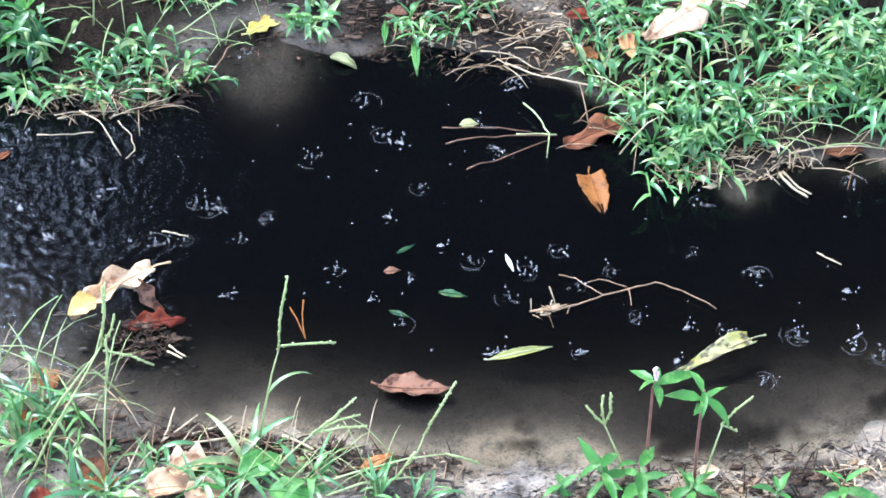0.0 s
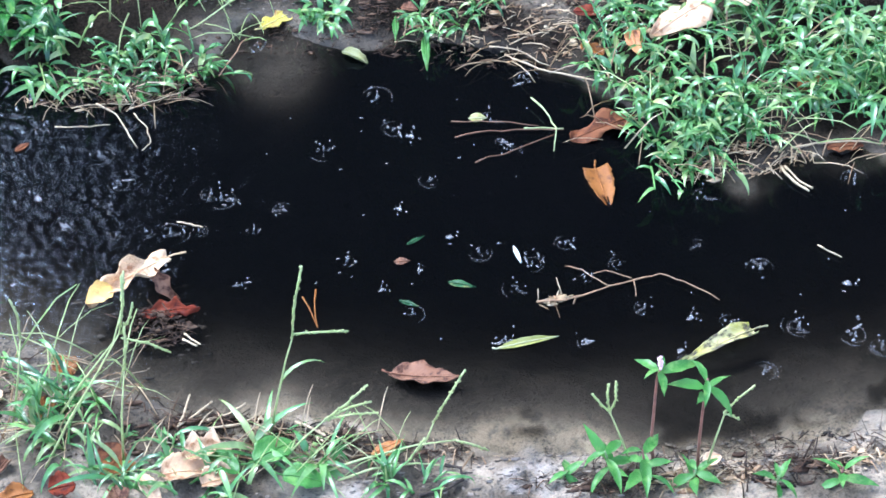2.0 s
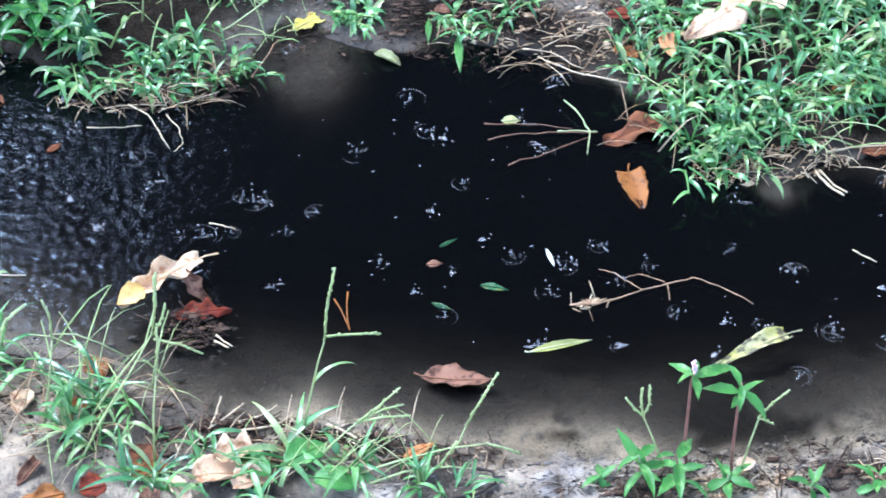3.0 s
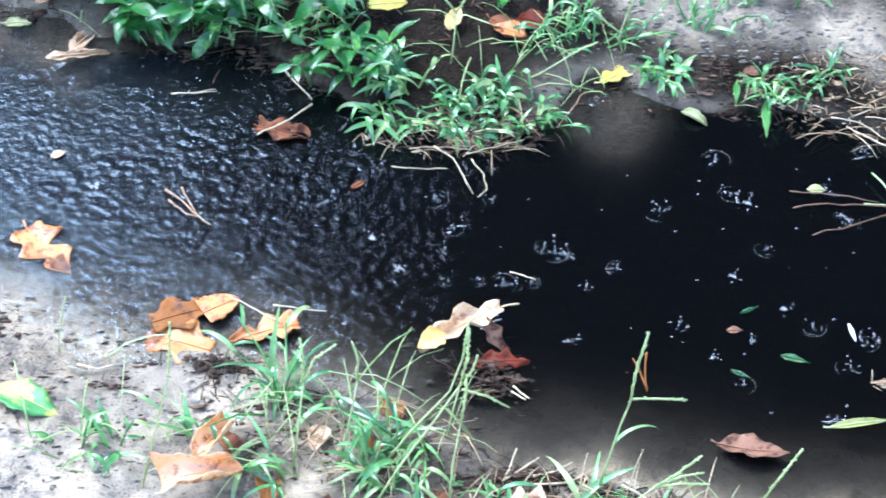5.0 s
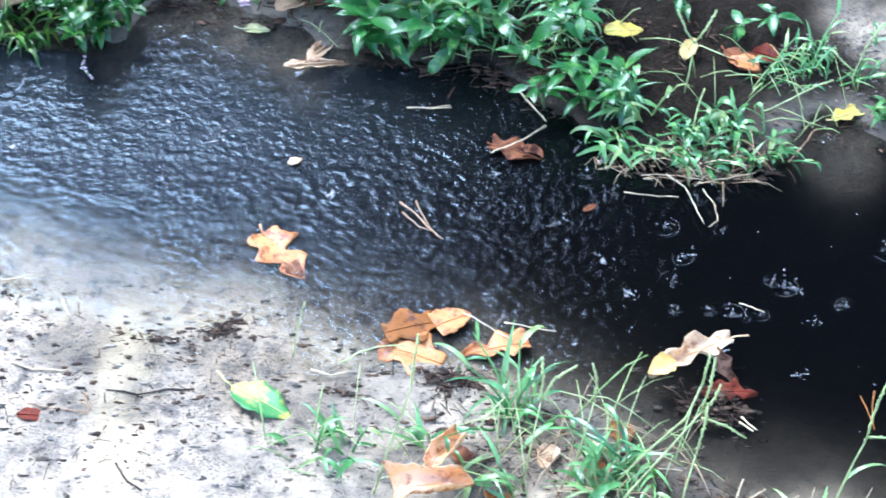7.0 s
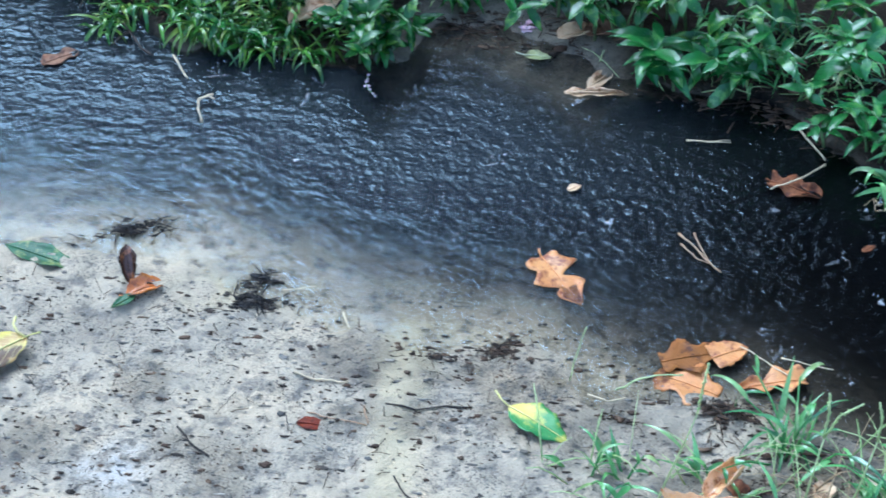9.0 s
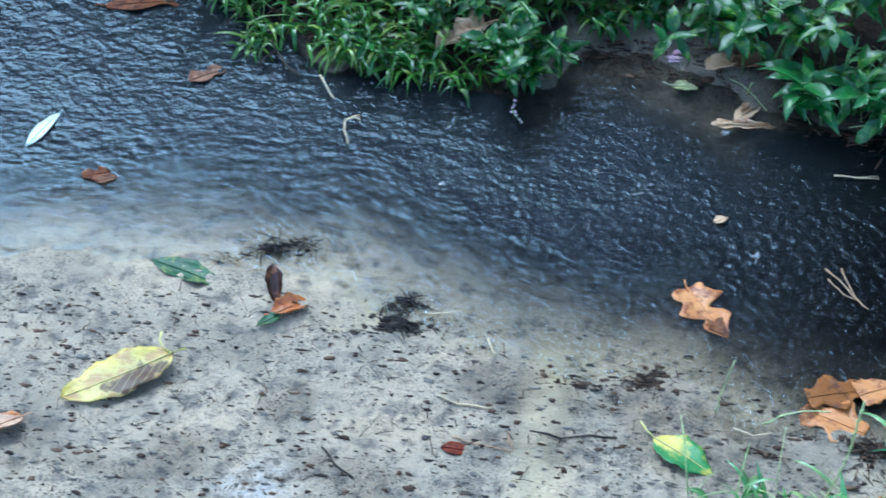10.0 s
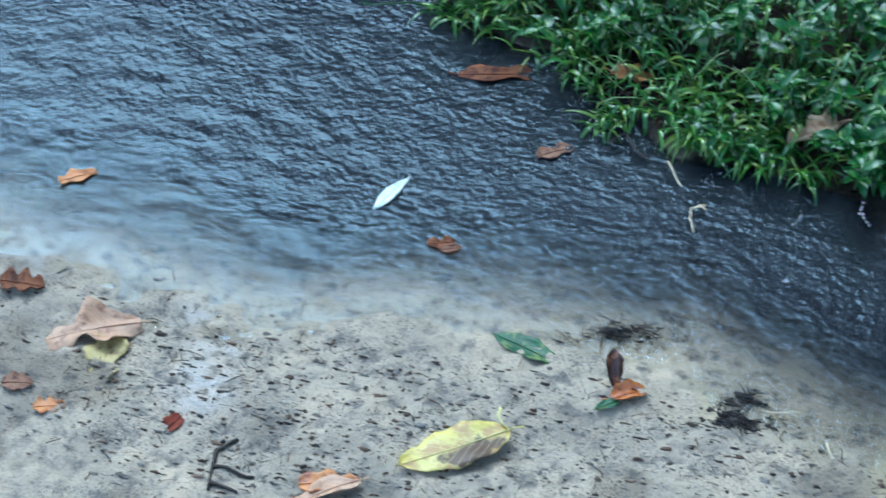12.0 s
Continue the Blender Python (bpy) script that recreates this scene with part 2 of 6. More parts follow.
def island_material(name, *cols, rough=0.5, through_light=0.0, fleck=None, shine=0.5):
    """Many small alike pieces in one mesh: each island takes its tone from a ramp."""
    m, n, l, b = material(name, rough)
    g = n.new("ShaderNodeNewGeometry")
    k = len(cols)
    col = ramp(n, l, g.outputs["Random Per Island"], *[(i / max(1, k - 1), c) for i, c in enumerate(cols)])
    s = noise_node(n, l, 110.0, 3, 0.6, g.outputs["Position"]).outputs[0]
    col = mix(n, l, 0.8, col, ramp(n, l, s, (0.25, 0.55), (0.75, 1.3)), "MULTIPLY")
    if fleck:
        col = mix(n, l, ramp(n, l, s, (0.64, 0.0), (0.70, 0.8)), col, fleck)
    l.new(col, b.inputs["Base Color"])
    b.inputs["Specular IOR Level"].default_value = shine
    if through_light:
        tr = n.new("ShaderNodeBsdfTranslucent")
        l.new(col, tr.inputs[0])
        mx = n.new("ShaderNodeMixShader")
        mx.inputs[0].default_value = through_light
        l.new(b.outputs[0], mx.inputs[1])
        l.new(tr.outputs[0], mx.inputs[2])
        l.new(mx.outputs[0], n["Material Output"].inputs["Surface"])
    return m


def splash_material(name, body):
    m, n, l, b = material(name, 0.12)
    b.inputs["Base Color"].default_value = (0.70, 0.69, 0.66, 1)
    b.inputs["IOR"].default_value = 1.33
    clear = n.new("ShaderNodeBsdfTransparent")
    mx = n.new("ShaderNodeMixShader")
    mx.inputs[0].default_value = body
    l.new(clear.outputs[0], mx.inputs[1])
    l.new(b.outputs[0], mx.inputs[2])
    l.new(mx.outputs[0], n["Material Output"].inputs["Surface"])
    return m


SOIL = soil_material()
WATER = water_material()
SPLASH = splash_material("splashing_water", 0.20)
RING = splash_material("pale_glint_water", 0.06)
GRASS = island_material("wet_grass", (0.05, 0.18, 0.05), (0.11, 0.32, 0.085), (0.20, 0.44, 0.125), (0.065, 0.24, 0.08), (0.35, 0.46, 0.16), (0.13, 0.36, 0.11), (0.04, 0.14, 0.05), rough=0.27, through_light=0.25, shine=0.9)
# the grass again in darker greens, with the bank's shade put into the colour
SHADE_TONED_GRASS = island_material("shade_toned_bank_grass", (0.012, 0.07, 0.008), (0.035, 0.15, 0.018), (0.10, 0.26, 0.03), (0.018, 0.10, 0.012), (0.24, 0.33, 0.05), (0.05, 0.18, 0.022), (0.010, 0.05, 0.008), rough=0.28, through_light=0.22, shine=0.7)
STRAW = island_material("wet_straw", (0.46, 0.33, 0.17), (0.22, 0.12, 0.05), (0.60, 0.48, 0.29), (0.32, 0.19, 0.09), rough=0.5)
LITTER = island_material("dark_litter", (0.018, 0.015, 0.012), (0.08, 0.045, 0.026), (0.03, 0.022, 0.016), (0.14, 0.085, 0.05), (0.02, 0.016, 0.012), rough=0.65, shine=0.15)
CRUMB = island_material("soil_crumbs", (0.05, 0.043, 0.036), (0.20, 0.18, 0.15), (0.11, 0.095, 0.08), (0.34, 0.29, 0.22), (0.07, 0.058, 0.045), rough=0.8, shine=0.1)
SEED = island_material("seed_stalk", (0.38, 0.52, 0.17), (0.50, 0.58, 0.26), (0.30, 0.46, 0.14), rough=0.45, through_light=0.15)
HERB = leaf_material("herb_leaf", (0.016, 0.105, 0.020), (0.034, 0.18, 0.034), (0.12, 0.30, 0.06), 0.3, 0.22, (0.10, 0.30, 0.09), 60, 0.25, 0.65)
HERB_BRIGHT = leaf_material("bright_herb_leaf", (0.045, 0.20, 0.035), (0.08, 0.29, 0.06), (0.17, 0.38, 0.09), 0.3, 0.32, (0.18, 0.40, 0.12), 60, 0.3, 0.35)
# herb leaf in darker greens that carry the shade of the bank
HERB_SHADE_TONED = leaf_material("shade_toned_herb_leaf", (0.007, 0.055, 0.008), (0.020, 0.125, 0.016), (0.13, 0.26, 0.03), 0.34, 0.26, (0.07, 0.20, 0.06), 60, 0.25, 0.55)
RED_STEM = island_material("red_stem", (0.30, 0.12, 0.10), (0.22, 0.10, 0.07), rough=0.45)
GREEN_STEM = island_material("green_stem", (0.12, 0.24, 0.08), (0.20, 0.30, 0.12), rough=0.45)
PINK = island_material("pink_flower", (0.72, 0.42, 0.48), (0.80, 0.58, 0.62), rough=0.6)
TAN = leaf_material("tan_leaf", (0.54, 0.34, 0.18), (0.63, 0.45, 0.28), (0.30, 0.14, 0.06), 0.35, 0.5)
ORANGE = leaf_material("orange_leaf", (0.46, 0.17, 0.045), (0.56, 0.26, 0.09), (0.20, 0.06, 0.025), 0.4, 0.42)
BROWN = leaf_material("brown_leaf", (0.15, 0.052, 0.022), (0.21, 0.085, 0.038), (0.055, 0.022, 0.014), 0.5, 0.6, shine=0.08)
RED = leaf_material("dark_red_leaf", (0.115, 0.018, 0.009), (0.17, 0.034, 0.014), (0.045, 0.010, 0.008), 0.4, 0.5, shine=0.1)
PINKISH = leaf_material("pink_brown_leaf", (0.19, 0.088, 0.048), (0.26, 0.135, 0.078), (0.07, 0.03, 0.018), 0.5, 0.55, spot_scale=150, shine=0.15)
YELLOW = leaf_material("yellow_leaf", (0.48, 0.40, 0.05), (0.54, 0.48, 0.12), (0.28, 0.16, 0.04), 0.35, 0.46, (0.75, 0.70, 0.36))
YELLOW_PALE = leaf_material("pale_yellow_leaf", (0.27, 0.28, 0.06), (0.36, 0.37, 0.17), (0.10, 0.09, 0.04), 0.45, 0.45, (0.74, 0.74, 0.50), 60)
YELLOW_GREEN = leaf_material("half_green_leaf", (0.03, 0.17, 0.04), (0.06, 0.22, 0.05), (0.56, 0.46, 0.07), 0.30, 0.42, (0.1, 0.3, 0.1), 60, stain=((0.60, 0.48, 0.09), (0.12, 0.3), 0.32))
GREEN = leaf_material("fallen_green_leaf", (0.010, 0.055, 0.018), (0.022, 0.095, 0.03), (0.20, 0.22, 0.06), 0.34, 0.42)
YELLOW_ROT = leaf_material("rotting_yellow_leaf", (0.54, 0.42, 0.075), (0.60, 0.51, 0.18), (0.40, 0.25, 0.09), 0.5, 0.46, (0.62, 0.56, 0.25), 70, stain=((0.07, 0.032, 0.02), (0.36, 0.5), 0.27))
AMBER = leaf_material("amber_leaf", (0.70, 0.35, 0.13), (0.80, 0.50, 0.26), (0.34, 0.11, 0.03), 0.40, 0.22, shine=1.0)
SPOTTED = leaf_material("spotted_yellow_leaf", (0.40, 0.37, 0.05), (0.50, 0.47, 0.26), (0.06, 0.05, 0.035), 0.55, 0.4, (0.55, 0.52, 0.28), 130)
GOLD = leaf_material("golden_leaf_tip", (0.62, 0.36, 0.08), (0.68, 0.44, 0.14), (0.5, 0.26, 0.08), 0.3, 0.45)
RUST = leaf_material("rust_leaf", (0.21, 0.075, 0.016), (0.27, 0.105, 0.026), (0.08, 0.028, 0.010), 0.4, 0.5, shine=0.15)
OLIVE = leaf_material("olive_leaf", (0.42, 0.31, 0.10), (0.50, 0.38, 0.15), (0.20, 0.12, 0.05), 0.45, 0.5)
BLUSH = leaf_material("pale_pink_brown_leaf", (0.42, 0.24, 0.13), (0.50, 0.32, 0.20), (0.24, 0.12, 0.07), 0.35, 0.5)
SOAKED = leaf_material("soaked_brown_leaf", (0.035, 0.016, 0.009), (0.055, 0.024, 0.012), (0.25, 0.09, 0.03), 0.25, 0.25, shine=0.6)
EMBER = leaf_material("glossy_orange_leaf", (0.42, 0.10, 0.012), (0.50, 0.17, 0.03), (0.14, 0.04, 0.012), 0.4, 0.25, shine=0.7)
BLACK_LITTER = island_material("black_litter", (0.012, 0.011, 0.010), (0.025, 0.021, 0.018), (0.05, 0.038, 0.028), (0.015, 0.013, 0.012), rough=0.6, shine=0.2)
CREAM = leaf_material("cream_leaf", (0.68, 0.43, 0.22), (0.78, 0.56, 0.33), (0.40, 0.19, 0.08), 0.4, 0.5, spot_scale=120)
NEEDLE = island_material("brown_needle", (0.15, 0.07, 0.035), (0.21, 0.10, 0.05), rough=0.5)
WHITE = leaf_material("bleached_leaf", (0.62, 0.68, 0.60), (0.70, 0.75, 0.64), (0.48, 0.54, 0.42), 0.3, 0.4)
BARK = island_material("wet_twig", (0.03, 0.025, 0.021), (0.055, 0.042, 0.032), rough=0.65, shine=0.15)
TWIG = island_material("tan_twig", (0.40, 0.24, 0.12), (0.30, 0.17, 0.09), rough=0.45)
WOOD_LEAVES = island_material("tree_foliage", (0.014, 0.032, 0.010), (0.02, 0.045, 0.014), (0.010, 0.024, 0.008), rough=0.6)

# ---- ground: one sheet with the hollow of the puddle ----
FAR_SHORE = [(-2.1, 1.62), (-1.8, 2.02), (-1.4, 2.2), (-1.1, 2.09), (-0.985, 2.0), (-0.9, 1.985), (-0.823, 1.93), (-0.76, 1.868), (-0.669, 1.885), (-0.60, 1.872), (-0.54, 1.86),
             (-0.51, 1.93), (-0.456, 1.93), (-0.4, 1.90), (-0.342, 1.86), (-0.289, 1.855), (-0.232, 1.845), (-0.169, 1.83), (-0.118, 1.772), (-0.068, 1.728), (0.03, 1.718),
             (0.074, 1.738), (0.092, 1.78), (0.126, 1.81), (0.163, 1.768), (0.20, 1.737), (0.25, 1.738), (0.30, 1.736), (0.347, 1.707), (0.39, 1.67), (0.432, 1.626),
             (0.466, 1.555), (0.496, 1.518), (0.521, 1.52), (0.561, 1.54), (0.64, 1.526), (0.8, 1.50), (1.05, 1.38)]
NEAR_SHORE = [(-2.1, 1.64), (-1.6, 1.60), (-1.33, 1.58), (-1.22, 1.575), (-1.064, 1.55), (-0.95, 1.588), (-0.84, 1.593), (-0.76, 1.59), (-0.70, 1.587), (-0.65, 1.567), (-0.55, 1.52),
              (-0.45, 1.50), (-0.38, 1.505), (-0.295, 1.475), (-0.188, 1.452), (-0.12, 1.43), (-0.05, 1.375), (0.0, 1.343), (0.06, 1.322), (0.117, 1.308), (0.16, 1.29),
              (0.22, 1.272), (0.31, 1.247), (0.39, 1.23), (0.48, 1.23), (0.56, 1.24), (0.8, 1.26), (1.05, 1.40)]
FAR_X, FAR_Y = np.array(FAR_SHORE).T
NEAR_X, NEAR_Y = np.array(NEAR_SHORE).T


def shore(x, kx, ky):
    return sum(np.interp(x + d, kx, ky) for d in (-0.012, -0.006, 0, 0.006, 0.012)) / 5


def ground_z(x, y):
    """Height of the soil; the water stands at 0."""
    x, y = np.asarray(x, float), np.asarray(y, float)
    wob = 0.022 * (vnoise(x, y, 0.045) - 0.5) + 0.012 * (vnoise(x, y, 0.018, 5) - 0.5)
    near = y - shore(x, NEAR_X, NEAR_Y) + wob
    far = shore(x, FAR_X, FAR_Y) - y + wob
    depth_near = 0.10 * np.maximum(near, 0) + 0.40 * np.maximum(near - 0.085, 0)
    depth_far = 0.30 * np.maximum(far, 0)
    depth = np.minimum(np.minimum(depth_near, depth_far), 0.07)
    up_near = np.maximum(-near, 0)
    up_far = np.maximum(-far, 0)
    rise = 0.05 * np.minimum(up_near, 0.5) + 0.16 * np.minimum(up_far, 0.09) + 0.04 * np.minimum(up_far, 0.6)
    land = sstep(0, 0.02, np.maximum(up_near, up_far))
    calmer = 1 - sstep(0.0, 0.4, np.maximum(np.maximum(-1.65 - x, x - 0.85), np.maximum(1.1 - y, y - 2.25)))
    lumps = 0.006 * (vnoise(x, y, 0.05, 2) - 0.5) + 0.0055 * (vnoise(x, y, 0.02, 3) - 0.5) + 0.0042 * (vnoise(x, y, 0.0085, 4) - 0.5)
    return rise - depth + calmer * lumps * (0.35 + 0.65 * land) + 0.0015 * land - 0.001 * (1 - land)


def gz(x, y):
    return float(ground_z(np.array([x]), np.array([y]))[0])


def spaced(lo, hi, step, reach):
    fine = np.arange(lo, hi + step / 2, step)
    grow = np.cumsum(step * 1.35 ** np.arange(1, 60))
    grow = grow[grow < reach]
    return np.concatenate([lo - grow[::-1], fine, hi + grow])


def sheet(name, xs, ys, height, mat):
    X, Y = np.meshgrid(xs, ys)
    Z = height(X, Y)
    nx, ny = len(xs), len(ys)
    me = bpy.data.meshes.new(name)
    me.vertices.add(nx * ny)
    me.vertices.foreach_set("co", np.stack([X, Y, Z], -1).astype(np.float32).ravel())
    i = np.arange((nx - 1) * (ny - 1))
    q = (i // (nx - 1)) * nx + i % (nx - 1)
    quads = np.stack([q, q + 1, q + nx + 1, q + nx], 1).astype(np.int32)
    me.loops.add(len(quads) * 4)
    me.loops.foreach_set("vertex_index", quads.ravel())
    me.polygons.add(len(quads))
    me.polygons.foreach_set("loop_start", np.arange(len(quads), dtype=np.int32) * 4)
    me.polygons.foreach_set("use_smooth", np.ones(len(quads), bool))
    me.update(calc_edges=True)
    me.materials.append(mat)
    return new(name, me), X, Y, Z


ground, GX, GY, GZ = sheet("ground", spaced(-1.65, 0.85, 0.005, 400), spaced(1.1, 2.25, 0.005, 400), ground_z, SOIL)
tagged(ground, "wet grey sandy soil with mud, depth and plant shade in its colour", "ground", kind="structure")
gn, gf = GY - shore(GX, NEAR_X, NEAR_Y), shore(GX, FAR_X, FAR_Y) - GY


def fbm(x, y, scale, shift):
    return sum(vnoise(x, y, scale * 0.5 ** k, shift + 3 * k) * 0.5 ** (k + 1) for k in range(5)) / 0.97


def silty_cove(x, y):
    """The shallow bay with a pale bed in the far bank."""
    return np.exp(-np.hypot((x - 0.122 + 0.02 * (fbm(x, y, 0.06, 71) - 0.5)) / 0.062, (y - 1.742) / 0.058) ** 3)


def shade_by_depth(x, y):
    """Share of depth darkness put into the bed and water colour, with dark mottles."""
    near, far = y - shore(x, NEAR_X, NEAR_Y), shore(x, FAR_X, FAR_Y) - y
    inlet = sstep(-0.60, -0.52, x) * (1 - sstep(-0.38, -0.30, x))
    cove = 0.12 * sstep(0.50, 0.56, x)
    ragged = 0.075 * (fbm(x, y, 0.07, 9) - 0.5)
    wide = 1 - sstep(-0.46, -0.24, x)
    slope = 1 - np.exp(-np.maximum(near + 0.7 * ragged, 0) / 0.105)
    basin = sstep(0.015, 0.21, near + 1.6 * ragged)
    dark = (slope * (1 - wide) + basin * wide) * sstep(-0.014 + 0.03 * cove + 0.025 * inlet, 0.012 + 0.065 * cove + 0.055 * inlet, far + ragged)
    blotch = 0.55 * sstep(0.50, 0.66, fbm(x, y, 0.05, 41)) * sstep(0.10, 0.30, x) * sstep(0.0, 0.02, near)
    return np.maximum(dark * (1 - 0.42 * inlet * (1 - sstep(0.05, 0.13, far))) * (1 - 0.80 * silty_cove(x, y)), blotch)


rough_edge = 0.075 * (fbm(GX, GY, 0.07, 9) - 0.5)
depth_shade = shade_by_depth(GX, GY)
shelf = sstep(-0.03, 0.05, gn + rough_edge) * sstep(-0.03, 0.01, gf) * (0.22 + 0.73 * sstep(-0.5, 0.0, GX))
# far bank: mud and litter, with painted shade under its plants
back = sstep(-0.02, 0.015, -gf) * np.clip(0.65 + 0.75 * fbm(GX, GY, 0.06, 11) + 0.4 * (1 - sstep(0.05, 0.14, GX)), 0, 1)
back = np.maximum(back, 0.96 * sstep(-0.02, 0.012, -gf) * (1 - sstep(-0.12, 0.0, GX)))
shelf = np.maximum(shelf, silty_cove(GX, GY))
inlet_mud = sstep(-0.59, -0.52, GX) * (1 - sstep(-0.37, -0.31, GX)) * (1 - sstep(0.03, 0.09, -gf + 0.05 * (fbm(GX, GY, 0.05, 81) - 0.5)))
back = back * (1 - 0.72 * inlet_mud)
shelf = np.maximum(shelf, 0.6 * inlet_mud * sstep(-0.10, -0.06, -gf))
back = back * (1 - silty_cove(GX, GY))
bare = sstep(0.05, 0.11, -gf) * (1 - sstep(0.16, 0.30, -gf + 0.15 * fbm(GX, GY, 0.12, 61))) * sstep(0.10, 0.16, GX) * (1 - sstep(0.36, 0.44, GX))
back = back * (1 - 0.85 * bare)
front = (1 - sstep(-0.03, 0.03, gn)) * sstep(0.50, 0.68, fbm(GX, GY, 0.08, 13) + 0.10 * sstep(-0.5, 0.1, GX)) * (0.4 + 0.4 * sstep(-0.25, 0.0, GX))
away = np.hypot(np.maximum(np.abs(GX + 0.4) - 1.0, 0), np.maximum(np.abs(GY - 1.65) - 0.42, 0)) + 0.35 * (fbm(GX, GY, 0.35, 21) - 0.5)
away = sstep(0.0, 0.75, away)
back, front = back * (1 - away) + (0.15 + 0.3 * fbm(GX, GY, 0.5, 23)) * away, front * (1 - away)
# tan sediment washed over the soil in trails, and paler patches
trail = (1 - sstep(0.012, 0.045, np.abs(GX + 0.488 + 0.035 * (fbm(GX, GY, 0.12, 51) - 0.5)) * (1 + 0.6 * fbm(GX, GY, 0.05, 53)))) * (1 - sstep(1.50, 1.58, GY))
trail = np.maximum(trail, 0.9 * (1 - sstep(0.3, 1.0, np.hypot((GX + 0.672) / 0.05, (GY - 1.545) / 0.035))))
trail = trail * sstep(0.30, 0.50, fbm(GX, GY, 0.06, 55)) * (1 - away)
pale = np.zeros_like(GX)
for px, py, pr in ((-0.715, 1.325, 0.05), (-1.09, 1.53, 0.07), (-1.09, 1.45, 0.05), (-1.30, 1.59, 0.12), (-0.42, 1.37, 0.06), (0.14, 1.25, 0.06), (0.25, 1.22, 0.06)):
    pale = np.maximum(pale, 1 - sstep(0.2, 1.0, np.hypot(GX - px, GY - py) / pr))
pale = pale * sstep(0.44, 0.60, fbm(GX, GY, 0.05, 57))
depth_shade, shelf = depth_shade * (1 - away), shelf * (1 - away)
under = sstep(-0.005, 0.004, -GZ)
for name, values in (("depth_shade", depth_shade), ("under", under), ("shelf", shelf), ("trail", trail), ("pale", pale), ("litter", np.clip(np.maximum(back, front), 0, 1))):
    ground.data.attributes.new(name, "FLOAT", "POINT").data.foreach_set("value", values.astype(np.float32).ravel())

# ---- water: a thin sheet, pitted by rain ----
def ripples(x, y):
    rnd = np.random.RandomState(3)
    z = np.zeros_like(x)
    calm = sstep(-0.26, 0.10, x)
    spots = [(rnd.uniform(-0.15, 0.8), rnd.uniform(1.25, 1.72), rnd.uniform(0.008, 0.030), rnd.uniform(0.5, 1.0), rnd.uniform(0.006, 0.009)) for _ in range(46)]
    spots += [(rnd.uniform(-0.34, 0.06), rnd.uniform(1.45, 1.80), rnd.uniform(0.010, 0.070), rnd.uniform(0.5, 1.1), rnd.uniform(0.011, 0.016)) for _ in range(30)]
    spots += [(rnd.uniform(-1.6, -0.05), rnd.uniform(1.45, 2.15), rnd.uniform(0.004, 0.040), rnd.uniform(0.2, 0.9), rnd.uniform(0.0065, 0.011)) for _ in range(620)]
    for cx, cy, r0, amp, wave in spots:
        reach = r0 + 2.6 * wave
        k = np.abs(x[0] - cx) < reach
        j = np.abs(y[:, 0] - cy) < reach
        if not k.any() or not j.any():
            continue
        s = np.ix_(j, k)
        r = np.hypot(x[s] - cx, y[s] - cy)
        z[s] += RING_SLOPE * amp * wave * np.cos((r - r0) * 2 * math.pi / wave) * np.exp(-((r - r0) / (1.1 * wave)) ** 2) * np.sqrt(0.012 / (r + 0.006))
    z *= 1 - 0.3 * calm
    rough = 1 - 0.96 * calm
    z += rough * (0.00035 * (vnoise(x * 0.7, y, 0.013, 31) - 0.5) + 0.00045 * (vnoise(x * 0.7, y, 0.0068, 37) - 0.5))
    return z + 0.0010 * (1 - sstep(-1.2, -0.8, x)) * (vnoise(x, y, 0.020, 43) - 0.5)


RING_SLOPE = 0.022
water, WX, WY, WZ = sheet("water", np.arange(-1.95, 0.95, 0.0026), np.arange(1.15, 2.25, 0.0026), ripples, WATER)
# the murk's opacity follows the same painted depth darkness
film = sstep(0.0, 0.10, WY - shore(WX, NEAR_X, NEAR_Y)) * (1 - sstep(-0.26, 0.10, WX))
for name, values in (("calm", sstep(-0.26, 0.10, WX)), ("clear", sstep(-0.46, -0.14, WX)), ("turbid", np.maximum(0.96 * shade_by_depth(WX, WY), (0.35 + 0.30 * (1 - sstep(-1.05, -0.65, WX))) * film))):
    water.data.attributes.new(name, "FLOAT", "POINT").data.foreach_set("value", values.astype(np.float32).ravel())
tagged(water, "dark rain puddle with rings from falling drops", "water", kind="structure")

